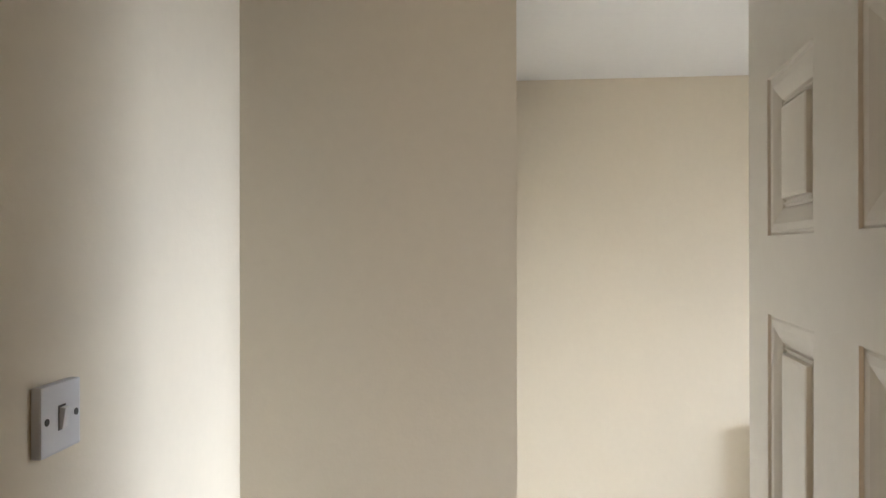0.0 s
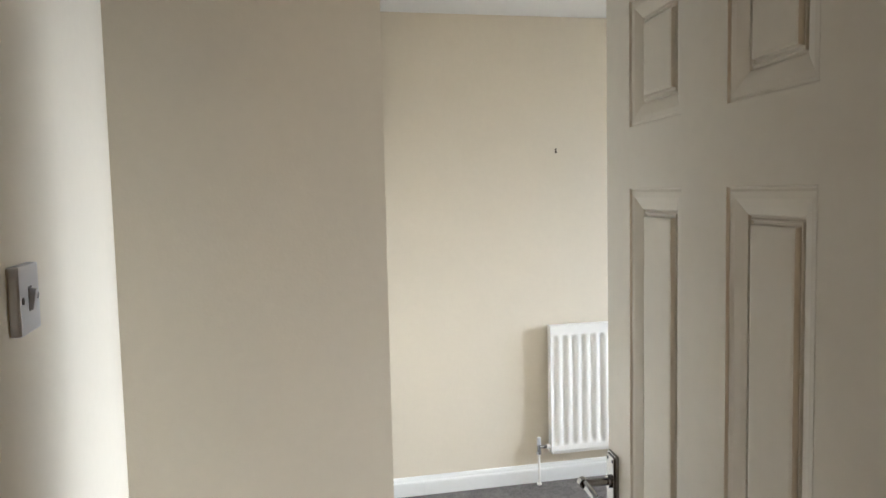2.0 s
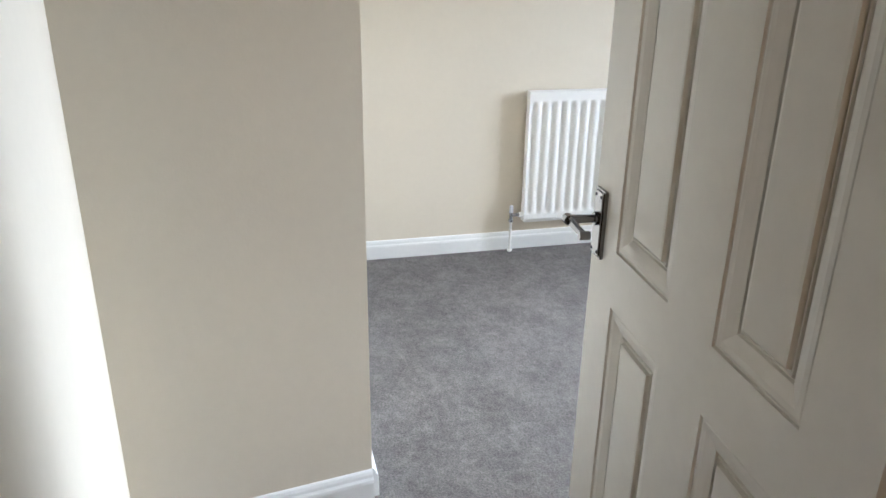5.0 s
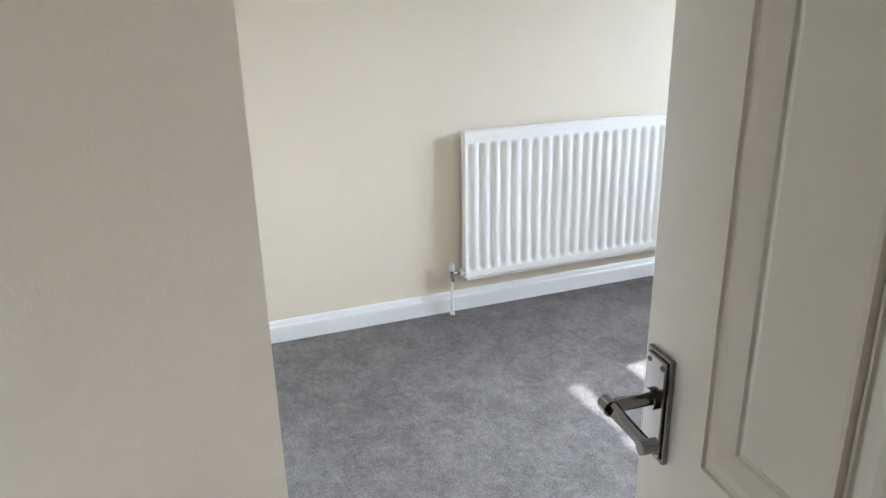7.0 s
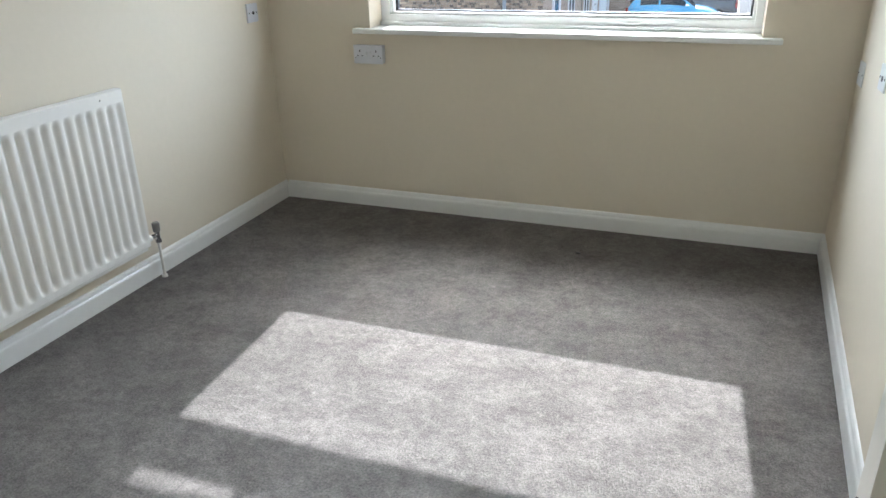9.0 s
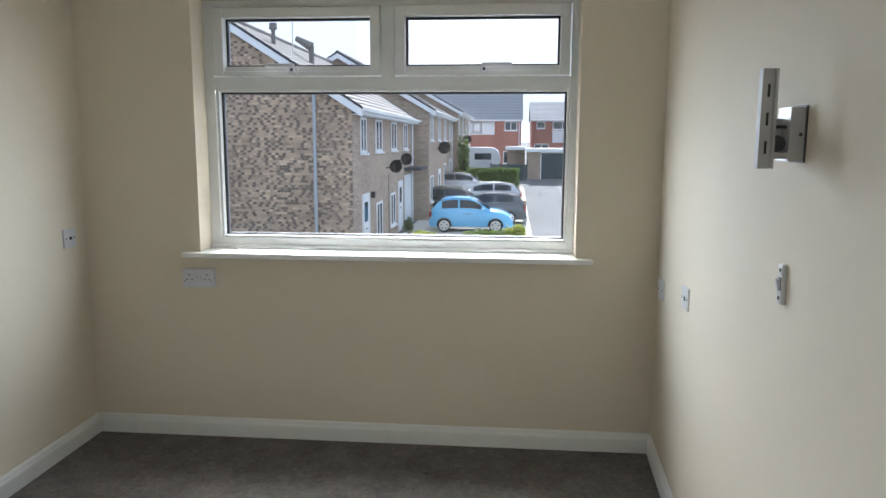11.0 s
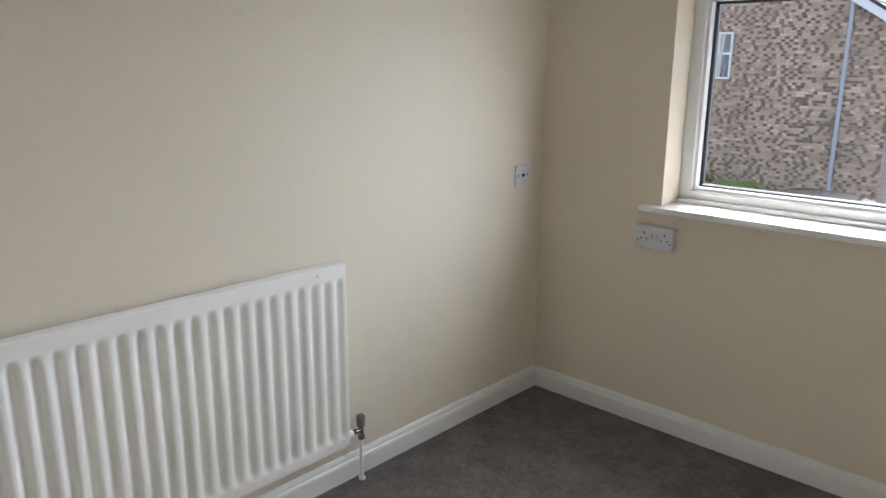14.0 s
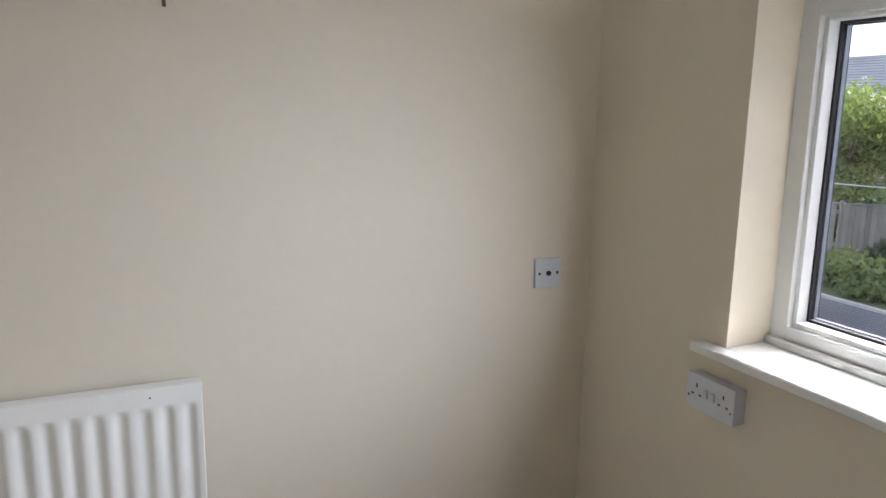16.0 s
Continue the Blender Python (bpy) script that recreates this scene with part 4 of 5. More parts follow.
def gable_window(parent, c, z0, w, h, at):
    """A wide fixed light beside a narrow one with a top vent, a pleated curtain hanging inside."""
    u0, u1, f, xm = c - w / 2, c + w / 2, 0.055, c + w * 0.20
    bm = B()
    bx(bm, u0, u0 + f, at - 0.07, at + 0.01, z0, z0 + h, 0.008)
    bx(bm, u1 - f, u1, at - 0.07, at + 0.01, z0, z0 + h, 0.008)
    bx(bm, u0 + f, u1 - f, at - 0.069, at + 0.01, z0, z0 + f)
    bx(bm, u0 + f, u1 - f, at - 0.069, at + 0.01, z0 + h - f, z0 + h)
    win = part("window", bm, WHITEP, parent)
    bm = B()
    bx(bm, xm, u1 - f, at - 0.062, at - 0.036, z0 + h * 0.52, z0 + h * 0.52 + 0.07, 0.005)
    bx(bm, xm, xm + 0.045, at - 0.062, at - 0.036, z0 + h * 0.52 + 0.07, z0 + h - f, 0.005)
    part("vent_sash", bm, WHITEP, win, "small white top vent")
    p = part("pane", bx(B(), u0 + f, u1 - f, at - 0.052, at - 0.048, z0 + f, z0 + h - f), PANE, win)
    p.visible_shadow = False
    bm = B()
    n, xs = 90, []
    for i in range(n + 1):
        q = i / n
        x = u0 + f + (w - 2 * f) * 0.80 * q
        y = at - 0.022 + 0.011 * math.sin(q * 62 + 2.0 * math.sin(q * 9)) * (0.5 + 0.5 * q)
        xs.append([bm.verts.new((x + (0.10 * q if k else 0) * (1 - k * 0.3), y, z)) for k, z in ((0, z0 + f), (1, z0 + h - f))])
    for a, b2 in zip(xs, xs[1:]):
        bm.faces.new((a[0], b2[0], b2[1], a[1]))
    part("curtain", bm, CURTAIN, win, "pale pleated net curtain", smooth=True)
    # thin dark sheet against the wall gives the shade of an unlit room
    part("dark_backing", bx(B(), u0 + f, u1 - f, at - 0.004, at + 0.008, z0 + f, z0 + h - f), DARKGLASS, win, "dark sheet in place of the dim interior behind the curtain")


HX0, HX1, HY0, HY1, EAVE, RIDGE = -10.7, -2.74, 18.5, 32.0, 2.55, 5.08


def build_terrace():
    h = base("terraced_house", pose(0, 0, 0), "two-storey buff brick terraced house with its plain gable end", "house", "terraced houses")
    part("wall", gable_wall(B(), HX0, HX1, HY0 + 0.012, HY1, GZ - 0.3, EAVE, RIDGE), MORTAR, h)
    part("front_wall", bx(B(), HX1, HX1 + 0.012, HY0 + 0.02, HY1, GZ - 0.2, EAVE), BRICKY, h)
    roof(h, HX0, HX1, HY0, HY1, EAVE, RIDGE, TILE)
    xf = HX1 + 0.012
    for c, w in ((20.1, 0.95), (22.9, 1.3), (26.3, 1.3), (29.6, 1.1)):
        window_unit(h, "y", c, 1.00, w, 1.13, 0.03, xf, 2)
    for c, w, z0, hh in ((22.9, 1.15, -2.15, 1.35), (26.0, 1.2, -2.0, 1.3)):
        window_unit(h, "y", c, z0, w, hh, 0.03, xf, 2)
    for c in (20.3, 27.9):
        house_door(h, xf, c, gz(c) + 0.05)
    store = part("store_door", bx(B(), xf - 0.02, xf + 0.03, 29.3, 31.3, GZ + 0.05, -0.15, 0.008), WHITEP, h, "white boarded double store door")
    for k in range(8):
        part("store_board", bx(B(), xf + 0.0301, xf + 0.042, 29.34 + k * 0.245, 29.555 + k * 0.245, GZ + 0.10, -0.20), WHITEP, store)
    downpipe(h, -3.87, HY0 - 0.06, GZ, 3.05, 0.055, PIPE)
    downpipe(h, xf + 0.06, 31.6, gz(31), EAVE - 0.2)
    dish(h, xf, 24.3, 0.42, 0.25)
    dish(h, xf, 27.1, 0.62, 0.25)
    gable_window(h, -7.49, 1.08, 1.35, 1.28, HY0)
    bm = cyl(B(), (-5.35, 21.4, 4.3), (-5.35, 21.4, 6.6), 0.018, n=8)
    for k in range(6):
        cyl(bm, (-5.35 + 0.16 * (k - 1), 21.18, 6.45), (-5.35 + 0.16 * (k - 1), 21.62, 6.45), 0.008, n=6)
    cyl(bm, (-5.65, 21.4, 6.45), (-4.65, 21.4, 6.45), 0.010, n=6)
    part("aerial", bm, ZINC, h, "thin grey television aerial")
    part("cable", cyl(B(), (xf + 0.02, 24.9, 0.1), (xf + 0.02, 24.9, -2.3), 0.012, n=6), BLACKM, h)
    part("canopy", bx(B(), xf, xf + 0.75, 29.2, 32.05, 0.06, 0.19, 0.01), LEAD, h, "dark flat felted canopy")
    part("wall_lamp", bx(B(), xf, xf + 0.14, 21.3, 21.45, -0.55, -0.33, 0.02), BLACKM, h)
    # roof furniture: vent pipe, cowl, skylight bar
    bm = B()
    cyl(bm, (-5.75, 20.6, 4.2), (-5.75, 20.6, 4.95), 0.07, n=12)
    cyl(bm, (-5.75, 20.6, 4.95), (-5.75, 20.6, 5.15), 0.14, 0.12, n=12)
    part("vent_pipe", bm, TILE, h)
    bm = B()
    cyl(bm, (-5.2, 23.2, 3.9), (-5.2, 23.2, 4.75), 0.10, n=12)
    cyl(bm, (-5.2, 23.2, 4.72), (-5.75, 23.2, 5.02), 0.17, 0.10, n=12)
    part("flue_cowl", bm, TILE, h)
    return h


house_a = build_terrace()


def build_next_house(x1, y0, y1, dz, label):
    h = base("terraced_house", pose(0, 0, 0), label, "house", "terraced houses")
    e, rg = EAVE + dz, RIDGE + dz
    part("wall", gable_wall(B(), HX0, x1, y0, y1, GZ - 0.3, e, rg), BRICKX, h)
    part("front_wall", bx(B(), x1, x1 + 0.012, y0, y1, GZ, e), BRICKY, h)
    roof(h, HX0, x1, y0, y1, e, rg, TILE)
    xf = x1 + 0.012
    n = 4
    for i in range(n):
        c = y0 + 1.4 + (y1 - y0 - 2.8) * i / (n - 1)
        window_unit(h, "y", c, e - 1.6, 1.2, 1.25, 0.03, xf, 2)
        if i % 2 == 0:
            window_unit(h, "y", c, gz(c) + 0.85, 1.4, 1.3, 0.03, xf, 2)
        else:
            house_door(h, xf, c, gz(c) + 0.05)
    downpipe(h, xf + 0.06, y1 - 0.3, gz(y1), e - 0.2)
    dish(h, xf, y0 + 4.0, e - 2.0)
    return h


build_next_house(-1.95, 32.1, 46.0, 0.45, "buff brick terraced house stepping forward up the rise")
build_next_house(-1.55, 46.1, 60.0, 0.90, "farther buff brick terraced house up the rise")


def far_house(x0, x1, y0, zb, eave, ridge, wall_mat, label, wins, panel=None, chimney=True):
    """A house seen square on: ridge along x, its front facing -y."""
    h = base("red_brick_house", pose(0, 0, 0), label, "house", "far houses")
    part("wall", bx(B(), x0, x1, y0, y0 + 7, zb, eave), wall_mat, h)
    bm = B()
    ym = y0 + 3.5
    n = 14
    for s in (0, 1):
        for i in range(n):
            f0, f1 = i / n, (i + 1.1) / n
            ya = (y0 - 0.35) + (ym - y0 + 0.35) * f0 if s == 0 else (y0 + 7.35) + (ym - y0 - 7.35) * f0
            yb = (y0 - 0.35) + (ym - y0 + 0.35) * f1 if s == 0 else (y0 + 7.35) + (ym - y0 - 7.35) * f1
            za, zc = eave + (ridge - eave) * f0 + 0.05, eave + (ridge - eave) * f1 + 0.01
            v = [bm.verts.new(p) for p in ((x0 - 0.15, ya, za), (x1 + 0.15, ya, za), (x1 + 0.15, yb, zc), (x0 - 0.15, yb, zc))]
            bm.faces.new(v)
            v2 = [bm.verts.new(p) for p in ((x0 - 0.15, ya, za), (x1 + 0.15, ya, za), (x1 + 0.15, ya, za - 0.06), (x0 - 0.15, ya, za - 0.06))]
            bm.faces.new(v2)
    part("roof", bm, SLATE, h)
    bm = B()
    for xx in (x0, x1 - 0.02):
        v = [bm.verts.new((xx, y, z)) for y, z in ((y0, eave), (y0 + 7, eave), (ym, ridge))]
        v2 = [bm.verts.new((xx + 0.02, y, z)) for y, z in ((y0, eave), (y0 + 7, eave), (ym, ridge))]
        bm.faces.new(v)
        bm.faces.new(v2[::-1])
    part("gable", bm, wall_mat, h)
    part("gutter", bx(B(), x0 - 0.15, x1 + 0.15, y0 - 0.45, y0 - 0.33, eave - 0.12, eave + 0.03), WHITEP, h)
    for c, z0, w, hh in wins:
        window_unit(h, "x", c, z0, w, hh, 0.04, y0, 2 if w > 1 else 1)
    if panel:
        part("cladding", bx(B(), panel[0], panel[1], y0 - 0.04, y0 - 0.001, panel[2], panel[3]), WHITEP, h, "white boarded cladding")
    if chimney:
        bm = bx(B(), x0 + 1.0, x0 + 1.7, ym - 0.3, ym + 0.3, ridge - 0.5, ridge + 0.9)
        ch = part("chimney", bm, REDX, h)
        part("chimney_pot", cyl(B(), (x0 + 1.35, ym, ridge + 0.9), (x0 + 1.35, ym, ridge + 1.3), 0.13, 0.1, n=12), REDX, ch)
    downpipe(h, x1 - 0.2, y0 - 0.08, zb, eave)
    return h


far_house(-5.5, 3.0, 68, -1.9, 3.35, 7.4, REDX, "red brick house with grey roof across the close",
          [(-1.6, 2.15, 1.6, 1.0), (2.0, 2.35, 1.2, 0.85), (-0.5, -0.8, 2.4, 1.2), (2.0, -0.8, 1.4, 1.2)], (-2.6, 0.45, 1.95, 3.2), chimney=False)
far_house(4.15, 9.1, 74, -1.9, 3.5, 5.5, REDX, "narrow red brick house with white balcony panel",
          [(5.1, 2.65, 0.9, 0.7), (7.3, 2.55, 2.0, 0.8), (5.2, -0.2, 1.5, 1.3)], (6.3, 8.6, 1.2, 2.45), chimney=False)
far_house(9.3, 20.0, 72, -1.9, 3.6, 6.2, REDX, "red brick house with a rooflight across the close",
          [(11.3, 2.2, 1.9, 1.1), (15.5, 2.2, 1.9, 1.1), (11.2, -0.6, 1.9, 1.3)], None, chimney=True)
far_house(-34.0, -16.0, 38, -2.5, 2.5, 4.9, REDX, "brown brick house with grey roof behind the tree",
          [(-24.5, 0.6, 2.4, 1.4), (-20.5, 0.6, 2.0, 1.3), (-24.0, -2.0, 2.4, 1.4)], None, chimney=True)


# ---- garages, caravan, hedge ----
def build_garage(x0, x1, y0, door_mat, label):
    zb = gz(y0)
    g = base("garage", pose(0, 0, 0), label, "garage", "garages")
    bm = B()
    bx(bm, x0, x0 + 0.90, y0, y0 + 5, zb - 0.1, zb + 2.10)
    bx(bm, x1 - 0.55, x1, y0, y0 + 5, zb - 0.1, zb + 2.10)
    bx(bm, x0 + 0.90, x1 - 0.55, y0 + 4.8, y0 + 5, zb - 0.1, zb + 2.10)
    part("wall", bm, BRICKX, g)
    part("flat_roof", bx(B(), x0 - 0.15, x1 + 0.1, y0 - 0.25, y0 + 5.2, zb + 2.10, zb + 2.21), WHITEP, g)
    part("fascia", bx(B(), x0 - 0.15, x1 + 0.1, y0 - 0.30, y0 - 0.251, zb + 1.96, zb + 2.24), WHITEP, g)
    d = part("up_and_over_door", bx(B(), x0 + 0.97, x1 - 0.62, y0 + 0.08, y0 + 0.12, zb + 0.02, zb + 1.88), door_mat, g)
    n = 12
    for i in range(n):
        a = x0 + 1.00 + (x1 - x0 - 1.62) * i / n
        part("rib", bx(B(), a, a + 0.10, y0 + 0.068, y0 + 0.08, zb + 0.08, zb + 1.82), door_mat, d)
    bm = B()
    bx(bm, x0 + 0.90, x0 + 0.97, y0 + 0.02, y0 + 0.14, zb, zb + 1.90)
    bx(bm, x1 - 0.62, x1 - 0.55, y0 + 0.02, y0 + 0.14, zb, zb + 1.90)
    bx(bm, x0 + 0.97, x1 - 0.62, y0 + 0.02, y0 + 0.14, zb + 1.88, zb + 2.10)
    part("door_frame", bm, WHITEP, g)


build_garage(3.30, 6.75, 51.0, DGREY, "brick garage with a slate blue up-and-over door")
build_garage(1.75, 3.15, 55.5, WHITEP, "low flat-roofed brick outhouse with a white door")
build_garage(6.95, 10.8, 52.0, WHITEP, "brick garage with a white up-and-over door")


def clump(bm, c, rx, ry, rz, n, size, rnd, fill=0.55):
    """Many small leaf blades scattered through a lumpy ellipsoid."""
    for _ in range(n):
        d = Vector((rnd.gauss(0, 1), rnd.gauss(0, 1), rnd.gauss(0, 1))).normalized()
        k = fill + (1 - fill) * rnd.random()
        k *= 0.82 + 0.36 * noise.noise(Vector((d.x * 1.9 + c[0], d.y * 1.9 + c[1], d.z * 1.9)))
        p = Vector((c[0] + d.x * rx * k, c[1] + d.y * ry * k, c[2] + d.z * rz * k))
        u = Vector((rnd.gauss(0, 1), rnd.gauss(0, 1), rnd.gauss(0, 1))).normalized()
        w = u.cross(d).normalized() if abs(u.dot(d)) < 0.98 else Vector((1, 0, 0))
        s = size * (0.6 + 0.8 * rnd.random())
        v = [bm.verts.new(p + q) for q in (-u * s, w * s * 0.45, u * s, -w * s * 0.45)]
        bm.faces.new(v)


def leaf_material(name, c):
    m = paint(name, c, rough=0.6, vary=0.35, grain=6, patch=1.5, bump=0)
    t = m.node_tree
    b = t.nodes["Principled BSDF"]
    tr, add = t.nodes.new("ShaderNodeBsdfTranslucent"), t.nodes.new("ShaderNodeMixShader")
    tr.inputs["Color"].default_value = (c[0] * 1.6, c[1] * 1.6, c[2], 1)
    add.inputs[0].default_value = 0.35
    out = t.nodes["Material Output"]
    t.links.new(b.outputs[0], add.inputs[1])
    t.links.new(tr.outputs[0], add.inputs[2])
    t.links.new(add.outputs[0], out.inputs["Surface"])
    return m


LEAF = leaf_material("green leaves", (0.10, 0.155, 0.04))
LEAFY = leaf_material("yellow-green leaves", (0.22, 0.26, 0.03))
LEAFD = leaf_material("dark green leaves", (0.06, 0.10, 0.038))
LEAFG = leaf_material("light green leaves", (0.20, 0.26, 0.07))
BARK = paint("brown bark", (0.12, 0.09, 0.065), rough=0.95, vary=0.3, grain=30, bump=0.6, bump_scale=50)
rnd = random.Random(5)


def build_bush(x, y, rx, ry, h, mat, label, n=700, size=0.075, zb=None):
    z = gz(y) if zb is None else zb
    b = base("bush", pose(x, y, z), label, "bush", "bushes")
    bm = B()
    for i in range(5):
        a = rnd.random() * 6.28
        cyl(bm, (0, 0, -0.02), (math.cos(a) * rx * 0.5, math.sin(a) * ry * 0.5, h * 0.6), 0.02, 0.006, n=6)
    part("stems", bm, BARK, b)
    bm = B()
    for i in range(5):
        clump(bm, ((rnd.random() - 0.5) * rx * 1.1, (rnd.random() - 0.5) * ry, h * (0.35 + 0.25 * rnd.random())), rx * 0.62, ry * 0.7, h * 0.45, n // 5, size, rnd, 0.35)
    part("foliage", bm, mat, b)


build_bush(-1.35, 24.6, 0.75, 0.45, 0.50, LEAFY, "low yellow-green bush behind the front wall")
build_bush(1.05, 25.0, 1.05, 0.5, 0.52, LEAF, "low spreading green bush behind the front wall", 1100)
build_bush(2.25, 25.0, 0.58, 0.5, 0.80, LEAFY, "rounded golden shrub behind the front wall", 1000)
build_bush(-2.15, 26.5, 0.25, 0.25, 0.9, LEAFD, "small dark potted shrub by the door", 300)
build_bush(-7.6, 17.3, 1.2, 0.8, 1.3, LEAF, "overgrown dark green shrub below the gable wall", 2200, 0.09)
build_bush(-5.9, 17.0, 1.3, 0.8, 1.1, LEAFG, "overgrown green shrub below the gable wall", 2200, 0.09)
build_bush(-9.3, 16.0, 1.2, 0.8, 1.1, LEAFD, "overgrown dark green shrub beside the fence", 2200, 0.09)
build_bush(-11.6, 13.6, 1.6, 0.6, 0.8, LEAFG, "weedy green growth along the fence", 1800, 0.08)
build_bush(-1.05, 44.4, 0.42, 0.42, 4.0, LEAF, "tall slim green shrub against the terrace", 1600, 0.10)
build_bush(9.05, 60.0, 1.15, 1.1, 3.7, LEAFY, "large yellow-green shrub behind the garages", 2200, 0.16)


def build_tree(x, y, h, r, mat, label, n=5200, size=0.13, trunk=0.16):
    z = gz(y)
    t = base("tree", pose(x, y, z), label, "tree", "trees")
    bm = B()
    cyl(bm, (0, 0, -0.05), (0.1, 0, h * 0.45), trunk, trunk * 0.65, n=10)
    limbs = []
    for i in range(9):
        a = i * 2.4 + rnd.random()
        q = Vector((math.cos(a) * r * (0.4 + 0.3 * rnd.random()), math.sin(a) * r * (0.4 + 0.3 * rnd.random()), h * (0.55 + 0.35 * rnd.random())))
        cyl(bm, (0.1, 0, h * (0.28 + 0.02 * i)), q, trunk * 0.4, 0.015, n=7)
        limbs.append(q)
    part("trunk", bm, BARK, t)
    bm = B()
    for q in limbs + [Vector((0, 0, h * 0.88)), Vector((0, 0, h * 0.5)), Vector((0.2, 0.1, h * 0.68)), Vector((r * 0.4, -r * 0.3, h * 0.36)), Vector((-r * 0.45, -r * 0.3, h * 0.40)), Vector((0.1, -r * 0.5, h * 0.55))]:
        clump(bm, q, r * (0.38 + 0.2 * rnd.random()), r * (0.38 + 0.2 * rnd.random()), r * (0.35 + 0.2 * rnd.random()), n // 12, size, rnd, 0.25)
    part("crown", bm, mat, t)


def build_sapling(x, y, h):
    """A whippy young tree: a thin bent stem with short ascending shoots, each with its own leaves."""
    t = base("tree", pose(x, y, gz(y)), "slender self-sown leafy sapling beside the fence", "tree", "trees")
    bm, crown = B(), B()
    spine = [Vector((0.10 * math.sin(2.2 * i / 10), 0.06 * math.cos(3 * i / 10), h * i / 10 - 0.03)) for i in range(11)]
    for i in range(10):
        cyl(bm, spine[i], spine[i + 1], 0.022 * (1.05 - i / 10), 0.022 * (0.95 - i / 10), n=7)
    for i in range(30):
        q = 0.22 + 0.76 * i / 29
        k = min(int(q * 10), 9)
        p = spine[k].lerp(spine[k + 1], q * 10 - k)
        a, reach = i * 2.4, 0.50 * (1.15 - q) * (0.7 + 0.6 * rnd.random()) + 0.10
        tip = p + Vector((math.cos(a) * reach, math.sin(a) * reach, 0.28 + 0.15 * rnd.random()))
        cyl(bm, p, tip, 0.008, 0.003, n=5)
        for f in (0.45, 0.75, 1.0):
            clump(crown, p.lerp(tip, f), 0.13, 0.13, 0.11, 26, 0.048, rnd, 0.1)
    part("trunk", bm, BARK, t)
    part("crown", crown, LEAFG, t)


build_tree(-14.0, 19.4, 4.7, 2.6, LEAFG, "bushy yellow-green tree behind the fence", 20000, 0.075)
build_tree(-18.5, 18.5, 4.6, 2.8, LEAF, "bushy green tree behind the fence", 18000, 0.08)
build_sapling(-7.0, 14.1, 3.0)
build_bush(-9.0, 14.0, 1.1, 0.7, 1.0, LEAFG, "rough green weeds in front of the fence", 1500, 0.08)
build_bush(-6.2, 13.4, 0.9, 0.7, 0.8, LEAF, "rough dark green weeds beside the parking", 1300, 0.08)
for wx, wy, wr, wh in ((-10.2, 13.5, 1.0, 0.75), (-8.1, 13.3, 0.9, 0.65), (-7.7, 14.7, 1.0, 0.95), (-6.4, 14.7, 1.0, 1.0), (-9.9, 14.5, 0.9, 0.8), (-5.9, 16.0, 1.0, 0.9)):
    build_bush(wx, wy, wr, 0.7, wh, LEAFG if wx > -8 else LEAF, "tangled green weeds on the rough verge", 1500, 0.07)
build_bush(-16.0, 17.2, 2.4, 1.0, 1.9, LEAFD, "dark green shrubs behind the fence", 2200, 0.11)
build_bush(-12.0, 18.0, 1.6, 1.0, 1.9, LEAFD, "dark green shrub behind the fence", 1800, 0.11)


def build_hedge():
    x0, x1, y0, y1 = -1.6, 2.62, 45.2, 46.2
    h = base("hedge", pose(0, 0, 0), "neatly clipped bright green hedge round the lawn", "hedge")
    z = gz(y0)
    bm = B()
    for _ in range(5200):
        f = rnd.random()
        p = Vector((x0 + (x1 - x0) * rnd.random(), y0 + (y1 - y0) * rnd.random(), z + 1.45 * rnd.random()))
        if f < 0.5:
            p.y = y0 + 0.08 * rnd.random()
        elif f < 0.8:
            p.z = z + 1.45 - 0.08 * rnd.random()
        u = Vector((rnd.gauss(0, 1), rnd.gauss(0, 1), rnd.gauss(0, 1))).normalized()
        w = u.orthogonal().normalized()
        s = 0.075
        bm.faces.new([bm.verts.new(p + q) for q in (-u * s, w * s * 0.6, u * s, -w * s * 0.6)])
    part("foliage", bm, LEAF, h)
    part("core", bx(B(), x0 + 0.12, x1 - 0.12, y0 + 0.12, y1 - 0.12, z - 0.02, z + 1.3), LEAFD, h)


build_hedge()


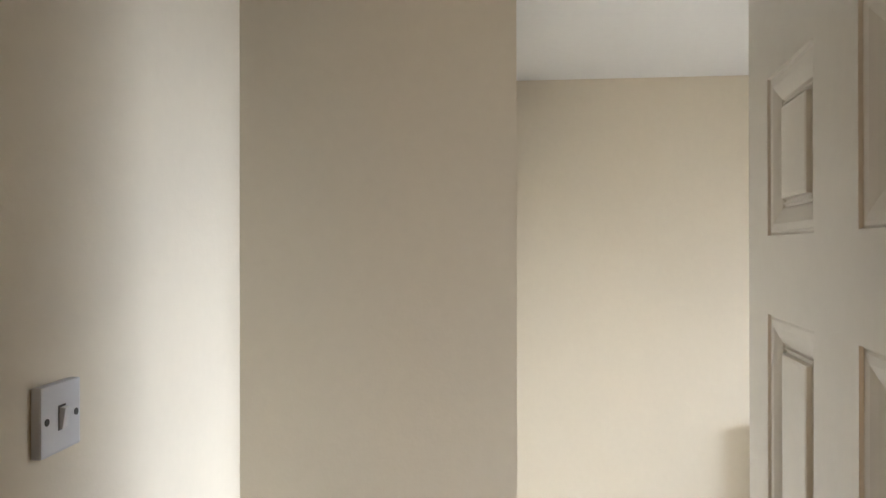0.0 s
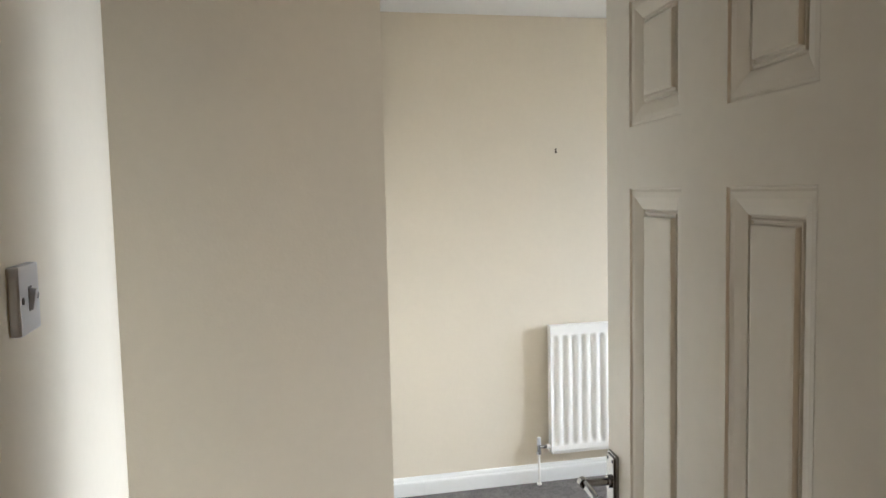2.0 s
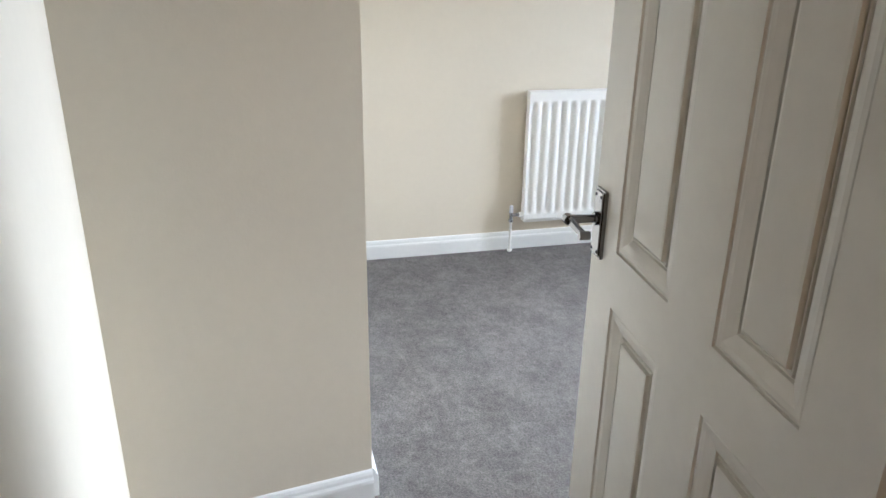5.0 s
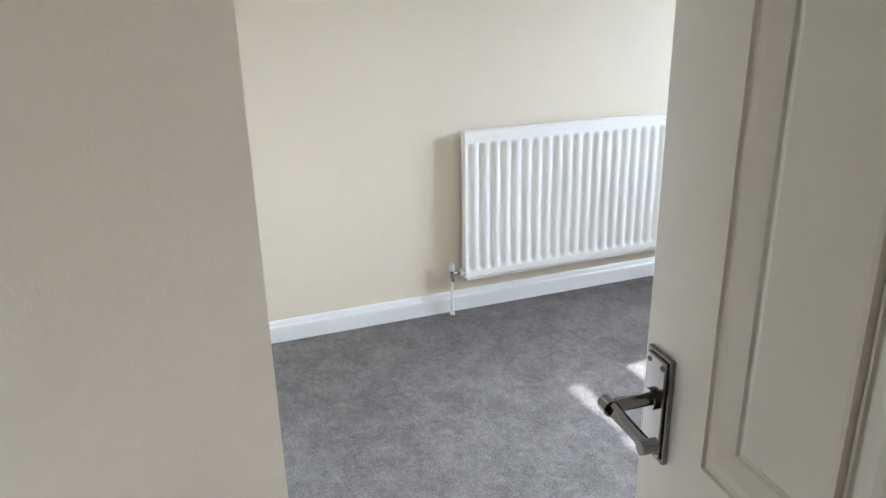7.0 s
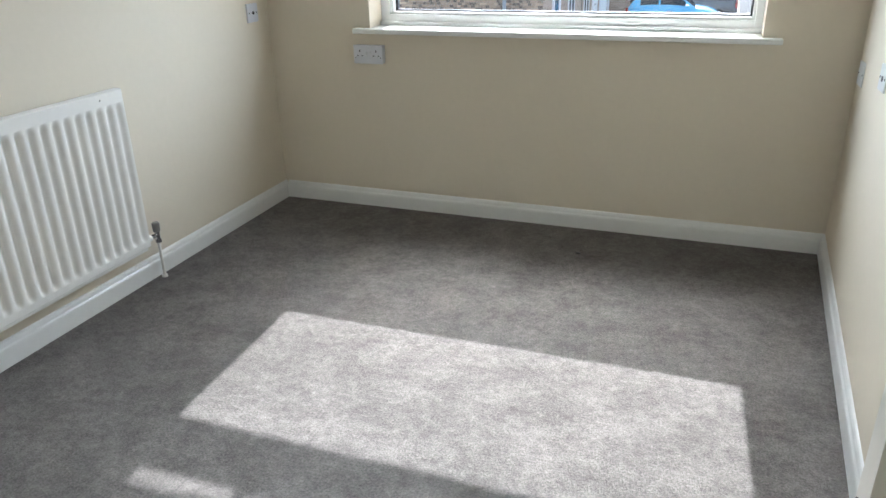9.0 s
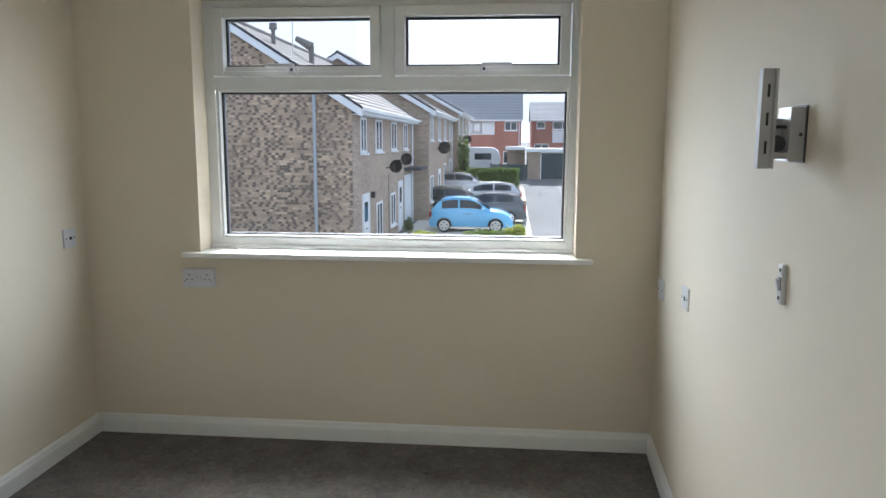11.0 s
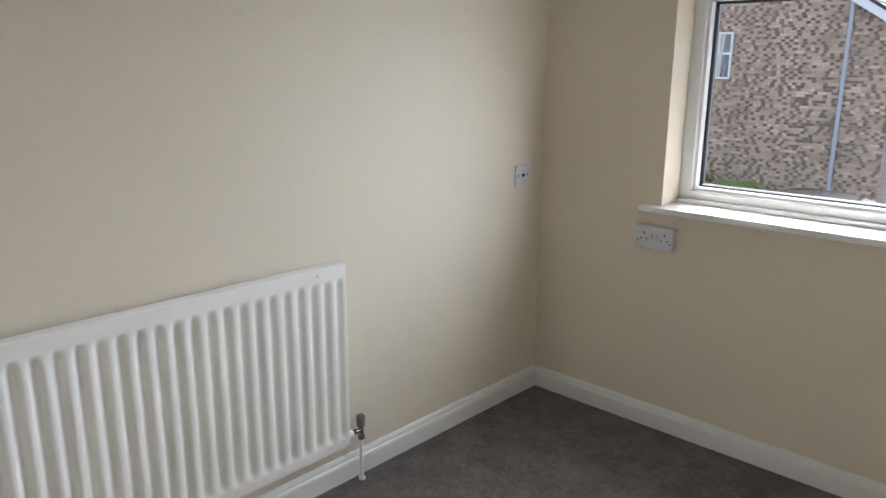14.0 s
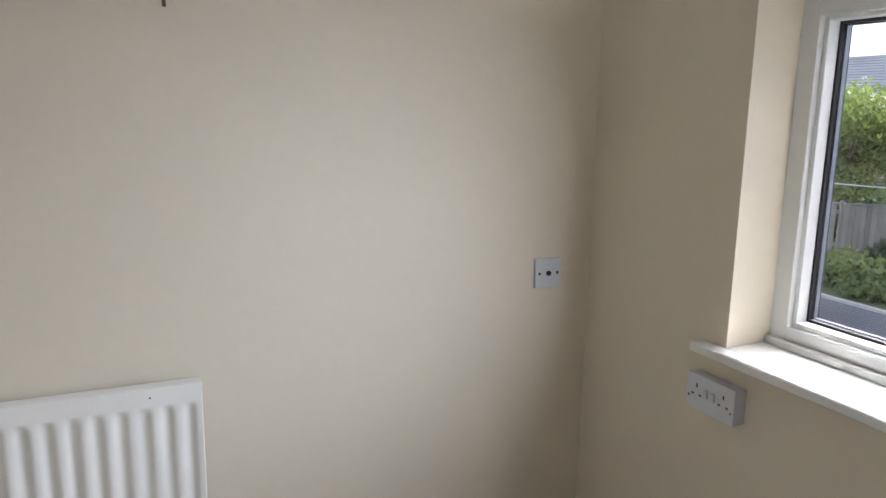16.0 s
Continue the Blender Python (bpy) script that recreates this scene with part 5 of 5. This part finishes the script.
def build_caravan():
    y, z = 57.0, gz(57.0)
    c = base("caravan", pose(-1.3, y, z) @ Matrix.Scale(0.84, 4), "white touring caravan parked beyond the hedge", "caravan")
    bm = B()
    pts = [(-1.5, 0.45), (2.6, 0.45), (3.0, 1.2), (2.8, 2.2), (2.3, 2.55), (-1.3, 2.6), (-1.6, 2.3), (-1.7, 1.2)]
    a = [bm.verts.new((x, -1.1, q)) for x, q in pts]
    b2 = [bm.verts.new((x, 1.1, q)) for x, q in pts]
    bm.faces.new(a)
    bm.faces.new(b2[::-1])
    for i in range(len(pts)):
        j = (i + 1) % len(pts)
        bm.faces.new((a[i], b2[i], b2[j], a[j]))
    bmesh.ops.bevel(bm, geom=bm.edges[:], offset=0.08, segments=2, affect="EDGES")
    part("body", bm, WHITEP, c)
    for x0, x1 in ((-1.2, -0.2), (0.5, 2.1)):
        part("window", bx(B(), x0, x1, -1.13, -1.08, 1.4, 2.0, 0.02), DARKGLASS, c)
    part("wheel", cyl(B(), (0.6, -1.12, 0.32), (0.6, -0.9, 0.32), 0.32, n=20), BLACKM, c)
    part("wheel", cyl(B(), (0.6, 0.9, 0.32), (0.6, 1.12, 0.32), 0.32, n=20), BLACKM, c)
    part("drawbar", bx(B(), 2.6, 4.0, -0.05, 0.05, 0.4, 0.5), BLACKM, c)
    part("jockey_wheel", cyl(B(), (3.9, 0, 0), (3.9, 0, 0.5), 0.05, n=10), BLACKM, c)


build_caravan()

# cream boarded fence between the two garage drives
CREAMF = paint("cream fence stain", (0.52, 0.49, 0.41), rough=0.8, vary=0.15, grain=20, bump=0.3, random_tint=0.12)
gf = base("fence", pose(0, 0, 0), "low cream boarded fence between the garage drives", "fence", "fences")
for i in range(38):
    y = 50.7 - i * 0.17
    x = 6.86 - i * 0.006
    part("board", bx(B(), x, x + 0.025, y, y + 0.15, gz(y) - 0.02, gz(y) + 1.20 - i * 0.004), CREAMF, gf)
for y in (44.2, 47.4, 50.6):
    part("post", bx(B(), 6.60, 6.70, y - 0.05, y + 0.05, gz(y) - 0.02, gz(y) + 1.10), BLACKM, gf)
# dark boarded fence behind the hedge
fz = gz(50.0)
df = base("fence", pose(0, 0, 0), "dark navy stained boarded fence beside the garage", "fence", "fences")
for i in range(18):
    part("board", bx(B(), 0.55 + i * 0.15, 0.69 + i * 0.15, 50.0, 50.025, fz, fz + 1.15 + 0.02 * (i % 3)), DGREY, df)
for x in (0.55, 1.85, 3.15):
    part("post", bx(B(), x, x + 0.1, 50.026, 50.12, fz, fz + 1.25), DGREY, df)
# low garden wall in front of the drives
z0 = gz(24.2)
gw = base("garden_wall", pose(0, 0, 0), "low buff brick front garden wall with flat coping", "garden wall")
part("brickwork", bx(B(), -2.0, 2.9, 24.05, 24.27, z0 - 0.1, z0 + 0.12), BRICKX, gw)
part("coping", bx(B(), -2.04, 2.94, 24.01, 24.31, z0 + 0.12, z0 + 0.17, 0.01), paint("dull brown coping", (0.26, 0.22, 0.18), rough=0.9, vary=0.2), gw)
part("brickwork", bx(B(), 2.6, 2.82, 33.0, 45.2, gz(33) - 0.1, gz(45) + 0.35), BRICKY, gw)


def build_fence(p, q, h, label, group):
    """A close-boarded fence, board by board, from p to q."""
    p, q = Vector((*p, 0)), Vector((*q, 0))
    d = q - p
    ang = math.degrees(math.atan2(d.y, d.x))
    f = base("fence", pose(p.x, p.y, gz(p.y), 0, 0, ang), label, "fence", group)
    me = None
    n = int(d.length / 0.135)
    for i in range(n):
        ob = part("board", bx(B(), 0, 0.128, -0.008, 0.010, 0.03, h), FENCEM, f) if me is None else new("board", me)
        me = ob.data
        ob.parent = f
        ob.matrix_basis = pose(i * 0.135, 0.004 * (i % 2), -0.02 * rnd.random(), 0, 0, 0)
    for z in (0.3, h - 0.25):
        part("rail", bx(B(), 0, d.length, 0.016, 0.06, z, z + 0.08), FENCEM, f)
    for i in range(int(d.length / 2) + 1):
        part("post", bx(B(), i * 2 - 0.05, i * 2 + 0.05, 0.061, 0.16, -0.05, h + 0.08), FENCEM, f)
    part("capping", bx(B(), 0, d.length, -0.03, 0.05, h + 0.001, h + 0.03), FENCEM, f)


build_fence((-21.0, 13.2), (-10.4, 15.0), 1.75, "weathered grey close-boarded timber fence", "timber fences")
build_fence((-10.3, 15.0), (-8.4, 18.3), 1.75, "shaded close-boarded timber fence meeting the house", "timber fences")
line = base("washing_line", pose(0, 0, 0), "thin washing line with pegs above the fence", "washing line")
part("line", cyl(B(), (-21.0, 14.5, -0.45), (-9.2, 16.9, -0.40), 0.012, n=6), WHITEP, line)
part("line_post", cyl(B(), (-21.0, 14.5, GZ), (-21.0, 14.5, -0.4), 0.04, n=8), BLACKM, line)
for i in range(9):
    x = -16.5 + i * 0.45 + 0.2 * rnd.random()
    yy = 14.5 + (x + 21.0) / 11.8 * 2.4
    part("peg", bx(B(), x - 0.02, x + 0.02, yy - 0.01, yy + 0.01, -0.50, -0.38), WHITEP, line)


# ---- cars ----
def car_paint(name, c, metal=0.0):
    return paint(name, c, rough=0.22, metal=metal, vary=0.04, bump=0, coat=0.8)


TYRE = paint("black tyre rubber", (0.02, 0.02, 0.02), rough=0.8, vary=0.1, bump=0)
ALLOY = paint("silver wheel trim", (0.55, 0.56, 0.58), rough=0.3, metal=0.6, vary=0.05, bump=0)
REDL = paint("red lamp lens", (0.35, 0.02, 0.015), rough=0.15, vary=0.05, bump=0)
CLEARL = paint("pale lamp lens", (0.65, 0.67, 0.7), rough=0.1, vary=0.03, bump=0)


def lerp(pts, x):
    for (xa, za), (xb, zb) in zip(pts, pts[1:]):
        if xa <= x <= xb:
            return za + (zb - za) * (x - xa) / (xb - xa)
    return pts[-1][1]


def build_car(place, mat, label, length, width, height, belt, top, bonnet, wheel_r=0.29):
    """A hatchback, nose towards local +x. top: roof line as (x, z) fractions; bonnet: shoulder line as (x, z) fractions."""
    car = base("car", place, label, "car", "parked cars")
    hl, hw = length / 2, width / 2
    # lower body lofted along its length
    bm = B()
    secs = []
    n = 22
    for i in range(n + 1):
        f = i / n
        x = -hl + length * f
        pinch = 1 - 0.16 * (abs(2 * f - 1) ** 5)
        zs = lerp(bonnet, f) * height
        zl = 0.19 + 0.05 * abs(2 * f - 1) ** 4
        w = hw * pinch
        ring = [(-w * 0.94, zl), (-w, zl + 0.12), (-w, zs - 0.16), (-w * 0.95, zs - 0.04), (-w * 0.84, zs), (0, zs + 0.025), (w * 0.84, zs), (w * 0.95, zs - 0.04), (w, zs - 0.16), (w, zl + 0.12), (w * 0.94, zl)]
        secs.append([bm.verts.new((x, y, z)) for y, z in ring])
    for a, c in zip(secs, secs[1:]):
        for i in range(len(a)):
            j = (i + 1) % len(a)
            bm.faces.new((a[i], a[j], c[j], c[i]))
    bm.faces.new(secs[0])
    bm.faces.new(secs[-1][::-1])
    body = part("body", bm, mat, car, smooth=True)
    # glasshouse and roof
    f0, f1 = top[0][0], top[-1][0]
    bm, bm2 = B(), B()
    secs, secs2 = [], []
    n = 18
    for i in range(n + 1):
        f = f0 + (f1 - f0) * i / n
        x = -hl + length * f
        zs = lerp(bonnet, f) * height
        zt = max(lerp(top, f) * height, zs + 0.005)
        k = (zt - zs) / (height * 0.42)
        wb, wt = hw * 0.90, hw * (0.90 - 0.17 * min(k, 1))
        secs.append([bm.verts.new((x, y, z)) for y, z in ((-wb, zs - 0.02), (-wt, zt - 0.03), (wt, zt - 0.03), (wb, zs - 0.02))])
        if k > 0.72:
            secs2.append([bm2.verts.new((x, y, z)) for y, z in ((-wt - 0.012, zt - 0.06), (-wt - 0.005, zt - 0.02), (-wt * 0.75, zt), (0, zt + 0.012), (wt * 0.75, zt), (wt + 0.005, zt - 0.02), (wt + 0.012, zt - 0.06))])
    for a, c in zip(secs, secs[1:]):
        for i in range(4):
            j = (i + 1) % 4
            bm.faces.new((a[i], a[j], c[j], c[i]))
    bm.faces.new(secs[0])
    bm.faces.new(secs[-1][::-1])
    part("cabin", bm, mat, car)

    def cabin_at(f):
        zs = lerp(bonnet, f) * height
        zt = max(lerp(top, f) * height, zs + 0.005)
        k = (zt - zs) / (height * 0.42)
        return -hl + length * f, zs - 0.02, zt - 0.03, hw * 0.90, hw * (0.90 - 0.17 * min(k, 1))

    def pane(rows):
        g = B()
        rows = [[g.verts.new(p) for p in row] for row in rows]
        for a, c in zip(rows, rows[1:]):
            g.faces.new((a[0], a[1], c[1], c[0]))
        bmesh.ops.solidify(g, geom=g.faces[:], thickness=0.006)
        return g
    for s in (-1, 1):
        for fa, fb in ((f0 + 0.125, 0.35), (0.37, f1 - 0.115)):
            rows = []
            for i in range(9):
                x, za, zb2, wb, wt = cabin_at(fa + (fb - fa) * i / 8)
                rows.append([(x, s * (wb + (wt - wb) * v + 0.009), za + (zb2 - za) * v) for v in (0.20, 0.86)])
            part("side_window", pane(rows), DARKGLASS, car, "tinted side window")
    for fa, fb, nm in ((top[-2][0], top[-1][0], "windscreen"), (top[1][0], top[0][0], "rear_window")):
        rows = []
        for i in range(7):
            x, za, zb2, wb, wt = cabin_at(fa + (fb - fa) * (0.08 + 0.80 * i / 6))
            rows.append([(x, y, zb2 + 0.008) for y in (-wt * 0.86, wt * 0.86)])
        part(nm, pane(rows), DARKGLASS, car)
    for a, c in zip(secs2, secs2[1:]):
        for i in range(6):
            bm2.faces.new((a[i], a[i + 1], c[i + 1], c[i]))
    bmesh.ops.solidify(bm2, geom=bm2.faces[:], thickness=0.02)
    part("roof", bm2, mat, car, smooth=True)
    for fx in (0.185, 0.80):
        for s in (-1, 1):
            x = -hl + length * fx
            wh = part("wheel", cyl(B(), (x, s * (hw - 0.19), wheel_r), (x, s * (hw + 0.005), wheel_r), wheel_r, n=28), TYRE, car)
            part("rim", cyl(B(), (x, s * (hw + 0.005), wheel_r), (x, s * (hw + 0.018), wheel_r), wheel_r * 0.76, wheel_r * 0.70, n=24), ALLOY, wh)
            for k in range(5):
                a0 = 2 * math.pi * k / 5 + 0.3
                q = wheel_r * 0.47
                part("rim_slot", cyl(B(), (x + q * math.cos(a0), s * (hw + 0.0175), wheel_r + q * math.sin(a0)), (x + q * math.cos(a0), s * (hw + 0.0195), wheel_r + q * math.sin(a0)), wheel_r * 0.11, n=8), BLACKM, wh)
            arch = B()
            for i in range(14):
                a0, a1 = math.pi * i / 14, math.pi * (i + 1) / 14
                r = wheel_r + 0.022
                cyl(arch, (x + r * math.cos(a0), s * (hw + 0.002), wheel_r + r * math.sin(a0)), (x + r * math.cos(a1), s * (hw + 0.002), wheel_r + r * math.sin(a1)), 0.022, n=6)
            part("wheel_arch", arch, BLACKM, car)
    for s in (-1, 1):
        part("headlight", bx(B(), hl - 0.16, hl - 0.02, s * hw * 0.52, s * hw * 0.82, 0.52 * height / 1.45, 0.66 * height / 1.45, 0.03), CLEARL, car)
        part("tail_light", bx(B(), -hl + 0.0, -hl + 0.09, s * hw * 0.62, s * hw * 0.86, 0.62 * height / 1.45, 0.86 * height / 1.45, 0.02), REDL, car)
        part("door_mirror", bx(B(), hl * 0.26, hl * 0.36, s * (hw + 0.01), s * (hw + 0.15), belt * height, belt * height + 0.12, 0.03), mat, car)
        part("door_handle", bx(B(), -0.12 * hl, 0.02 * hl, s * (hw + 0.003), s * (hw + 0.02), belt * height - 0.14, belt * height - 0.11), CHROME, car)
        part("sill_trim", bx(B(), -hl * 0.5, hl * 0.48, s * (hw - 0.02), s * (hw + 0.006), 0.18, 0.25), CHROME if mat.name.startswith("sky") else BLACKM, car)
    part("front_bumper", bx(B(), hl - 0.10, hl + 0.03, -hw * 0.80, hw * 0.80, 0.26, 0.46, 0.05), mat, car)
    part("rear_bumper", bx(B(), -hl - 0.03, -hl + 0.10, -hw * 0.80, hw * 0.80, 0.26, 0.46, 0.05), mat, car)
    part("number_plate", bx(B(), hl + 0.0301, hl + 0.036, -0.26, 0.26, 0.33, 0.44), WHITEP, car)
    return car


TOP_S = [(0.03, 0.64), (0.10, 0.87), (0.18, 0.96), (0.32, 1.0), (0.48, 0.985), (0.56, 0.93), (0.75, 0.63)]
BON_S = [(0.0, 0.36), (0.02, 0.50), (0.06, 0.61), (0.3, 0.635), (0.62, 0.64), (0.76, 0.63), (0.88, 0.585), (0.96, 0.49), (1.0, 0.36)]
TOP_H = [(0.015, 0.66), (0.10, 0.93), (0.28, 1.0), (0.48, 0.99), (0.58, 0.93), (0.74, 0.66)]
BON_H = [(0.0, 0.50), (0.03, 0.66), (0.3, 0.66), (0.60, 0.65), (0.74, 0.64), (0.93, 0.54), (1.0, 0.40)]
BLUE = car_paint("sky blue car paint", (0.16, 0.50, 0.80))
BLACKC = car_paint("black car paint", (0.012, 0.012, 0.014))
SILVER = car_paint("silver car paint", (0.48, 0.49, 0.51), 0.5)
GREYC = car_paint("dark grey car paint", (0.11, 0.112, 0.118), 0.3)
build_car(pose(0.35, 28.3, gz(28.3) + 0.03), BLUE, "small sky blue hatchback parked on the drive", 3.55, 1.63, 1.49, 0.62, TOP_S, BON_S)
build_car(pose(0.75, 31.6, gz(31.6) + 0.03, 0, 0, 180), GREYC, "dark grey hatchback parked beside the blue car", 4.0, 1.72, 1.46, 0.64, TOP_H, BON_H)
build_car(pose(-0.75, 34.6, gz(34.6) + 0.03), BLACKC, "black hatchback parked nearer the houses", 4.1, 1.75, 1.50, 0.64, TOP_H, BON_H)
build_car(pose(0.55, 36.8, gz(36.8) + 0.03, 0, 0, 180), SILVER, "silver estate car parked on the drive", 4.2, 1.75, 1.50, 0.64, TOP_H, BON_H)
build_car(pose(-0.75, 41.5, gz(41.5) + 0.03), SILVER, "silver hatchback parked in front of the hedge", 4.1, 1.74, 1.55, 0.64, TOP_H, BON_H)
build_car(pose(-2.1, 13.2, GZ), GREYC, "dark grey car parked below the gable wall", 4.2, 1.76, 1.46, 0.64, TOP_H, BON_H)
build_car(pose(-2.75, 10.3, GZ, 0, 0, 180), SILVER, "silver car parked in front of the shrubs", 4.1, 1.74, 1.45, 0.64, TOP_H, BON_H)

# ---- unseen eaves over the window, added to trim the sunlight ----
ev = base("eaves", pose(0, 0, 0), "unseen white boarded eaves added outside the window to trim the sunlight", "eaves", kind="structure")
part("soffit", bx(B(), -6, 8, TW, TW + 0.40, 2.275, 2.295), WHITEP, ev)
part("fascia", bx(B(), -6, 8, TW + 0.401, TW + 0.43, 2.245, 2.45), WHITEP, ev)
part("gutter", bx(B(), -6, 8, TW + 0.431, TW + 0.53, 2.33, 2.42, 0.03), WHITEP, ev)

# ---- brickwork of the gable end, laid brick by brick ----
def gable_bricks():
    xm, half = (HX0 + HX1) / 2, (HX1 - HX0) / 2
    verts, faces, dark = [], [], []
    shared = {}
    r2 = random.Random(11)
    bl, bh, dp, j = 0.215, 0.065, 0.012, 0.010
    row = 0
    z = GZ
    count = 0
    full = bl
    while z < RIDGE - 0.1:
        reach = half if z + bh < EAVE else half * (RIDGE - z - bh) / (RIDGE - EAVE)
        x = xm - reach - 0.21 * r2.random()
        while x < xm + reach:
            bl = full if r2.random() < 0.18 else 0.1025
            a, b = max(x, xm - reach), min(x + bl, xm + reach)
            window_here = -8.30 < b and a < -6.90 and 1.06 < z + bh and z < 2.36
            if b - a > 0.04 and not window_here:
                y1, y0 = HY0 + 0.0125, HY0 - r2.random() * 0.004
                whole = bl if abs(b - a - bl) < 0.0005 else 0
                if whole and count < 300 and -5.0 < a < -3.6 and -0.9 < z < 1.5:
                    tone = LOOSE_ONE if whole == full or r2.random() < 0.48 else LOOSE_DARK
                    key = (whole, tone.name)
                    if key not in shared:
                        ob = part("brick", bx(B(), 0, whole, 0, dp + 0.0005, 0, bh), tone, house_a)
                        shared[key] = ob.data
                    else:
                        ob = new("brick", shared[key])
                        ob.parent = house_a
                    ob.matrix_basis = pose(a, HY0 - r2.random() * 0.004, z)
                    count += 1
                else:
                    header = b - a < 0.15
                    dark.extend([0 if not header or dark[-1:] == [1] or r2.random() < 0.36 else 1] * 5)
                    k = len(verts)
                    verts.extend([(a, y0, z), (b, y0, z), (b, y0, z + bh), (a, y0, z + bh), (a, y1, z), (b, y1, z), (b, y1, z + bh), (a, y1, z + bh)])
                    faces.extend([(k, k + 1, k + 2, k + 3), (k, k + 4, k + 5, k + 1), (k + 1, k + 5, k + 6, k + 2), (k + 2, k + 6, k + 7, k + 3), (k + 3, k + 7, k + 4, k)])
            x += bl + j
        z += bh + j
        row += 1
    me = bpy.data.meshes.new("brickwork")
    me.from_pydata(verts, [], faces)
    me.materials.append(LOOSE)
    me.materials.append(LOOSE_DARK)
    me.polygons.foreach_set("material_index", dark)
    ob = tagged(new("brickwork", me), kind="stuff")
    ob.parent = house_a


def single_brick_material():
    m = LOOSE.copy()
    m.name = "mixed buff and brown brick, single"
    t = m.node_tree
    info = t.nodes.new("ShaderNodeObjectInfo")
    for n in t.nodes:
        if n.type == "VALTORGB":
            t.links.new(info.outputs["Random"], n.inputs["Fac"])
    return m


LOOSE_ONE = single_brick_material()
LOOSE_DARK = paint("dark burnt header brick", (0.195, 0.15, 0.12), rough=0.8, vary=0.4, grain=9, patch=1.5, bump=0.4, bump_scale=60)
gable_bricks()
